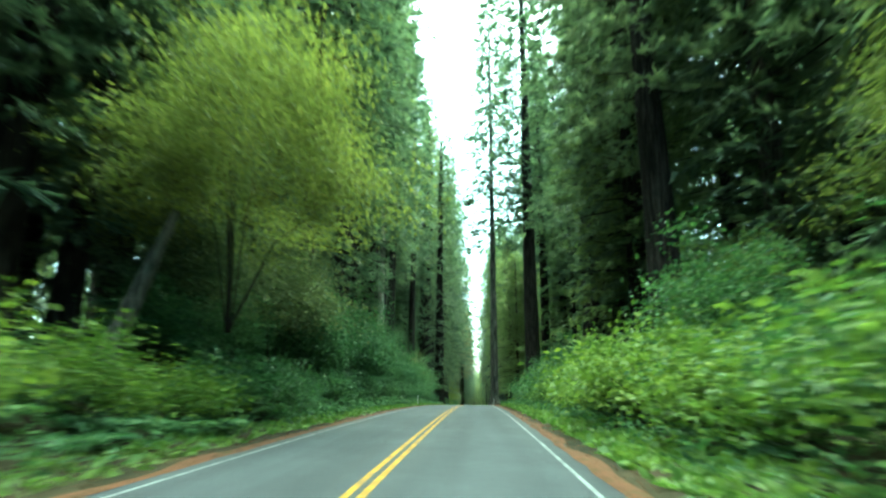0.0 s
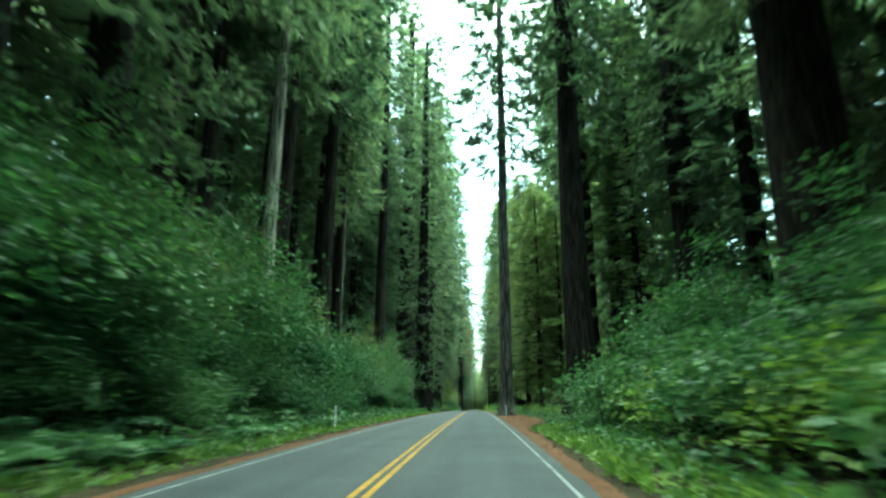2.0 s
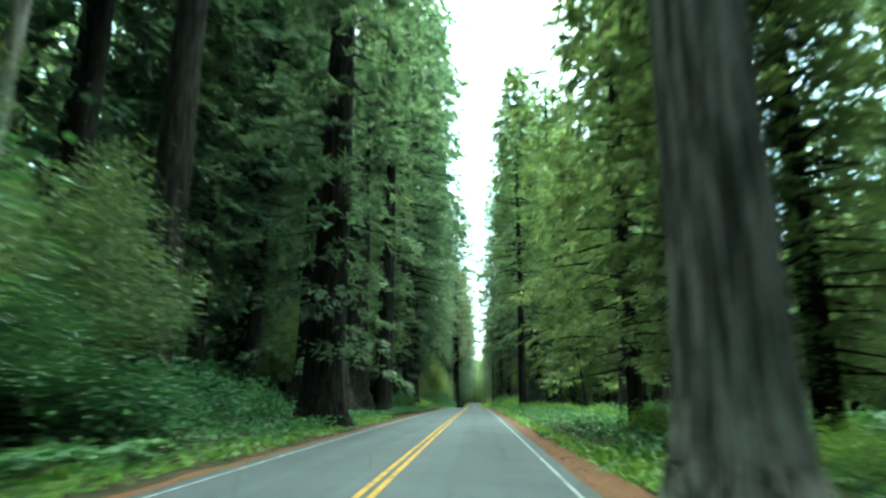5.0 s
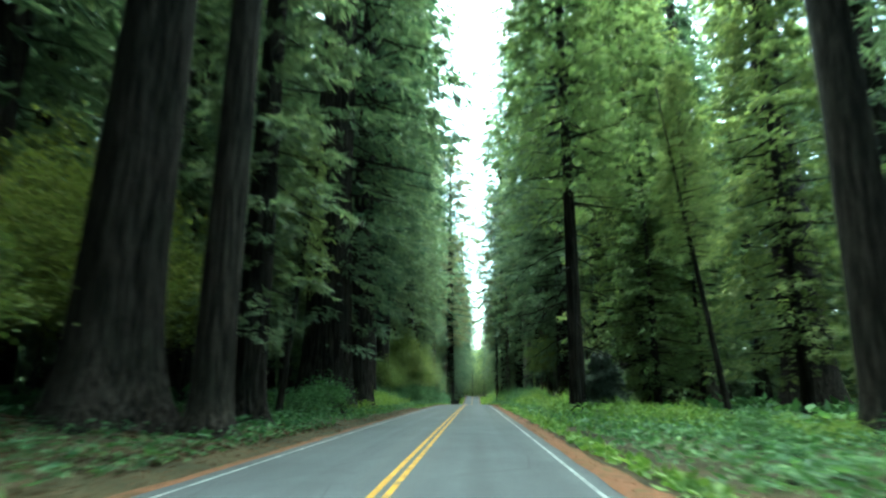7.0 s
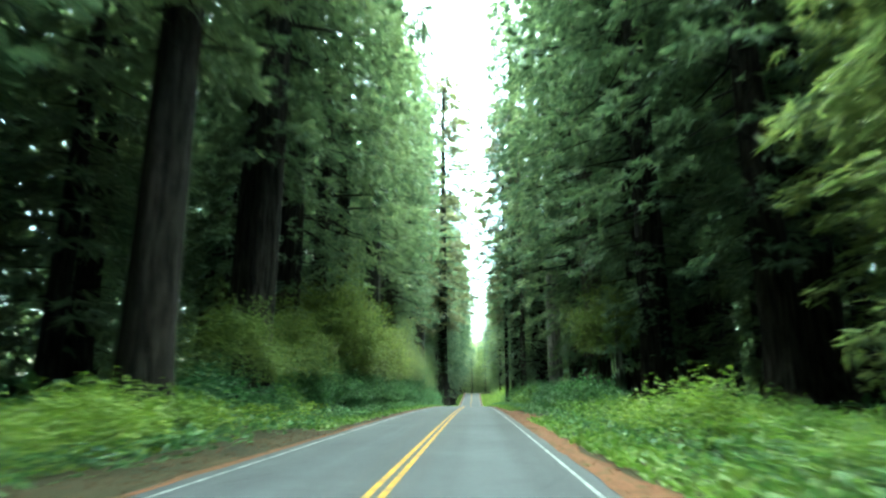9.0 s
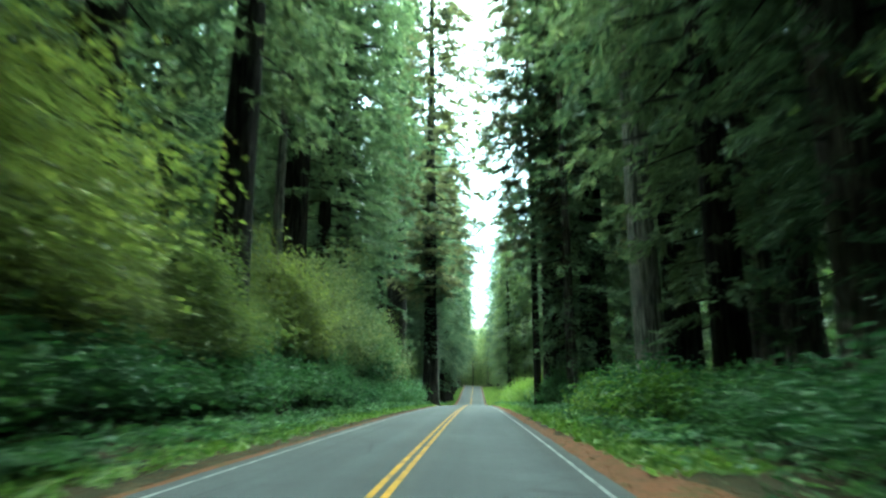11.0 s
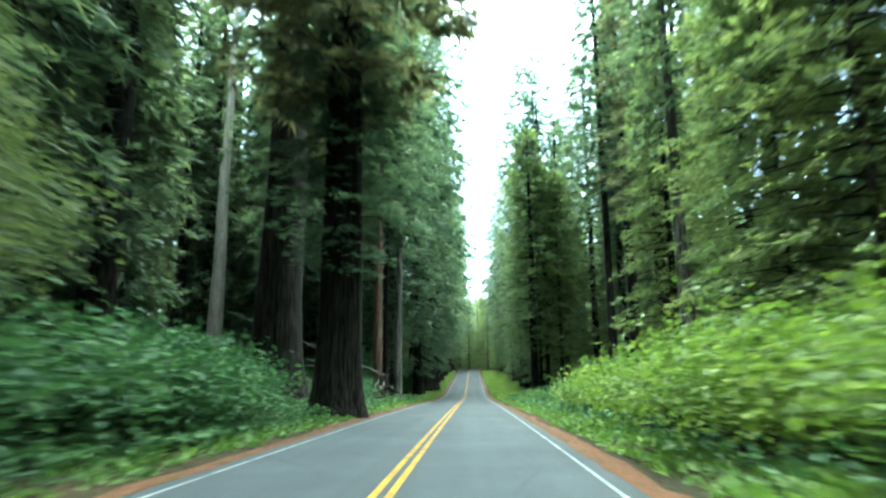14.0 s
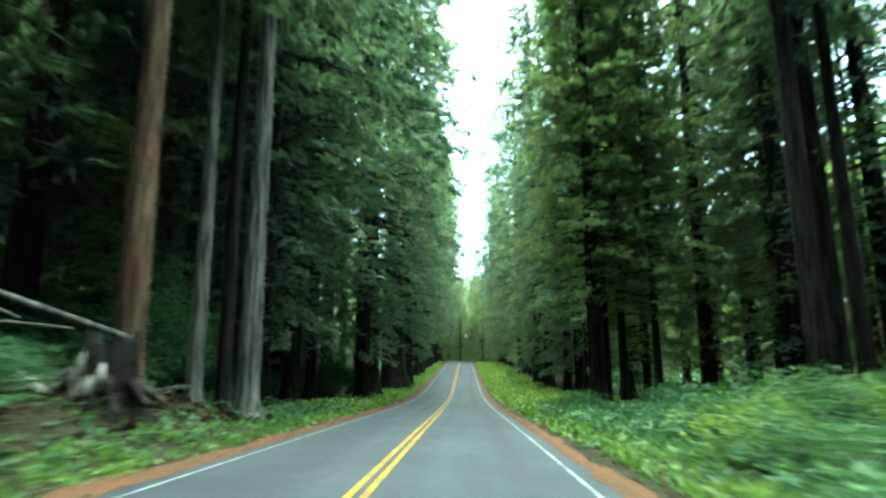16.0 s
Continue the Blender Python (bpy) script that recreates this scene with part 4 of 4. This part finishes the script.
# ---- small things ----
def fallen_trunk(name, a, b, r0, r1, mat, label, category, bends=5, seed=1):
    rng = random.Random(seed)
    a, b = Vector(a), Vector(b)
    pts = [a.lerp(b, k / bends) + Vector((rng.uniform(-1, 1), rng.uniform(-1, 1), rng.uniform(-1, 1))) * 0.06 for k in range(bends + 1)]
    verts, faces = [], []
    tube(verts, faces, [p - pts[0] for p in pts], [r0 + (r1 - r0) * k / bends for k in range(bends + 1)], 9)
    faces.append(tuple(reversed(range(9))))
    ob = new(name, mesh_of(name, verts, faces, mat, True))
    ob.location = pts[0]
    return tagged(ob, label, category)


base = road_z(329)
fallen_trunk("fallen_log", (-6.35, 326.1, base + 2.55), (-17.2, 319.4, base + 7.2), 0.09, 0.05, BARK_GREY, "grey mossy fallen log leaning against a broken stump", "log", 6, 3)
fallen_trunk("fallen_log", (-8.2, 323.2, ground_z(-8.2, 323.2) + 0.12), (-13.0, 324.2, ground_z(-13, 324.2) + 0.5), 0.12, 0.07, WOOD_PALE, "thin bleached log lying on the bank", "log", 5, 4)
fallen_trunk("fallen_log", (-7.6, 324.6, ground_z(-7.6, 324.6) + 0.1), (-10.5, 327.0, ground_z(-10.5, 327) + 0.7), 0.1, 0.05, WOOD_PALE, "thin bleached log lying on the bank", "log", 5, 5)
fallen_trunk("fallen_log", (-12, 296.5, ground_z(-12, 296.5) + 1.2), (-17, 303, ground_z(-17, 303) + 3.4), 0.22, 0.14, BARK_GREY, "grey fallen trunk among dark undergrowth", "log", 5, 6)

for a, b in (((-16.0, 331.0, 3.6), (-11.6, 331.6, 3.3)), ((-14.6, 330.2, 4.2), (-12.9, 330.8, 3.6)), ((-17.6, 329.6, 4.9), (-15.2, 330.6, 4.4))):
    fallen_trunk("fallen_log", (a[0], a[1], base + a[2]), (b[0], b[1], base + b[2]), 0.06, 0.035, WOOD_PALE, "thin bleached dead branch caught in the undergrowth", "log", 4, 8)

# broken stump with a torn root plate
stump = new("tree_stump")
stump.location = (-6.6, 325.3, ground_z(-6.6, 325.3) - 0.05)
stump.scale = (1.3, 1.3, 1.3)
verts, faces = [], []
rng = random.Random(9)
sides = 14
for z, r in ((-0.4, 0.85), (0.0, 0.68), (0.3, 0.52), (0.6, 0.46), (0.9, 0.44), (1.15, 0.4)):
    for j in range(sides):
        t = 2 * math.pi * j / sides
        f = 1 + 0.16 * math.sin(3 * t + z) + rng.uniform(-0.08, 0.08)
        verts.append((r * f * math.cos(t), r * f * math.sin(t), z + (rng.uniform(-0.15, 0.3) if z > 1 else 0)))
for k in range(5):
    for j in range(sides):
        a, b = k * sides + j, k * sides + (j + 1) % sides
        faces.append((a, b, b + sides, a + sides))
verts.append((0, 0, 0.9))
for j in range(sides):
    faces.append((5 * sides + j, 5 * sides + (j + 1) % sides, len(verts) - 1))
part("stump_body", mesh_of("stump_body", verts, faces, BARK_SHADED), stump)
for k in range(5):  # torn pale splinters on the side
    t, z = 3.6 + 0.35 * k, 0.15 + 0.2 * (k % 3)
    o = Vector((math.cos(t), math.sin(t), 0))
    verts, faces = [], []
    tube(verts, faces, [o * 0.5 + Vector((0, 0, z)), o * 0.56 + Vector((0.03, 0, z + 0.22)), o * 0.5 + Vector((0.05, 0, z + 0.45))], (0.05, 0.07, 0.015), 5)
    part("splinter", mesh_of("splinter", verts, faces, WOOD_PALE, True), stump, "pale torn wood")
for k in range(9):
    t = k * 0.75
    verts, faces = [], []
    o = Vector((math.cos(t), math.sin(t), 0))
    tube(verts, faces, [o * 0.5 + Vector((0, 0, 0.5)), o * 0.8 + Vector((0, 0, 0.28 + 0.16 * math.sin(5 * t))), o * (1.05 + 0.25 * math.cos(3 * t)) + Vector((0, 0, -0.05 + 0.2 * abs(math.sin(2 * t))))], (0.12, 0.07, 0.02), 6)
    part("root", mesh_of("root", verts, faces, BARK_MID if k % 3 == 0 else BARK_SHADED, True), stump)
tagged(stump, "dark broken stump with torn pale roots on the bank", "stump")

# broken branches strewn round the stump
rng = np.random.default_rng(71)
verts, faces = [], []
for k in range(260):
    x, y = rng.uniform(-14, -6.0), rng.uniform(316, 334)
    z = ground_z(x, y) + rng.uniform(0.03, 0.35)
    a, ln = rng.uniform(0, 6.28), rng.uniform(0.5, 1.8)
    d = Vector((math.cos(a), math.sin(a), rng.uniform(-0.1, 0.3))) * ln
    r = rng.uniform(0.01, 0.04)
    tube(verts, faces, [(x, y, z), tuple(Vector((x, y, z)) + d * 0.5 + Vector((0, 0, 0.05))), tuple(Vector((x, y, z)) + d)], (r, r * 0.8, r * 0.4), 5)
tagged(new("branch_debris", mesh_of("branch_debris", verts, faces, BARK_GREY, True)), "grey broken branches strewn over the bank", "debris", kind="stuff")


def marker_post(x, y):
    """A flexible roadside marker: slab post, reflector near the top."""
    root = new("marker_post")
    root.location = (x, y, ground_z(x, y))
    bm = bmesh.new()
    bmesh.ops.create_cube(bm, size=1.0, matrix=Matrix.Translation((0, 0, 0.45)) @ Matrix.Diagonal((0.09, 0.03, 1.1, 1)))
    bmesh.ops.bevel(bm, geom=bm.edges[:], offset=0.01, segments=2, affect="EDGES")
    me = bpy.data.meshes.new("post")
    bm.to_mesh(me)
    bm.free()
    me.materials.append(WHITE_PLASTIC)
    part("post", me, root)
    bm = bmesh.new()
    bmesh.ops.create_cube(bm, size=1.0, matrix=Matrix.Translation((0, -0.02, 0.86)) @ Matrix.Diagonal((0.07, 0.012, 0.12, 1)))
    me = bpy.data.meshes.new("reflector")
    bm.to_mesh(me)
    bm.free()
    me.materials.append(REFLECTOR)
    part("reflector", me, root, "pale grey reflector")
    return tagged(root, "white plastic roadside marker post in the verge", "marker post", "roadside marker posts")


WHITE_PLASTIC = surface("white_plastic", [(0.3, (0.4, 0.41, 0.4)), (0.7, (0.6, 0.61, 0.6))], 4.0, 0.5, 40.0, 0.1, 0.002)
REFLECTOR = surface("reflector", [(0.3, (0.45, 0.45, 0.45)), (0.7, (0.6, 0.6, 0.6))], 20.0, 0.3, 60.0, 0.1, 0.001)
for x, y in ((-4.7, 68.0), (4.35, 97.5), (-4.7, 304.0)):
    marker_post(x, y)
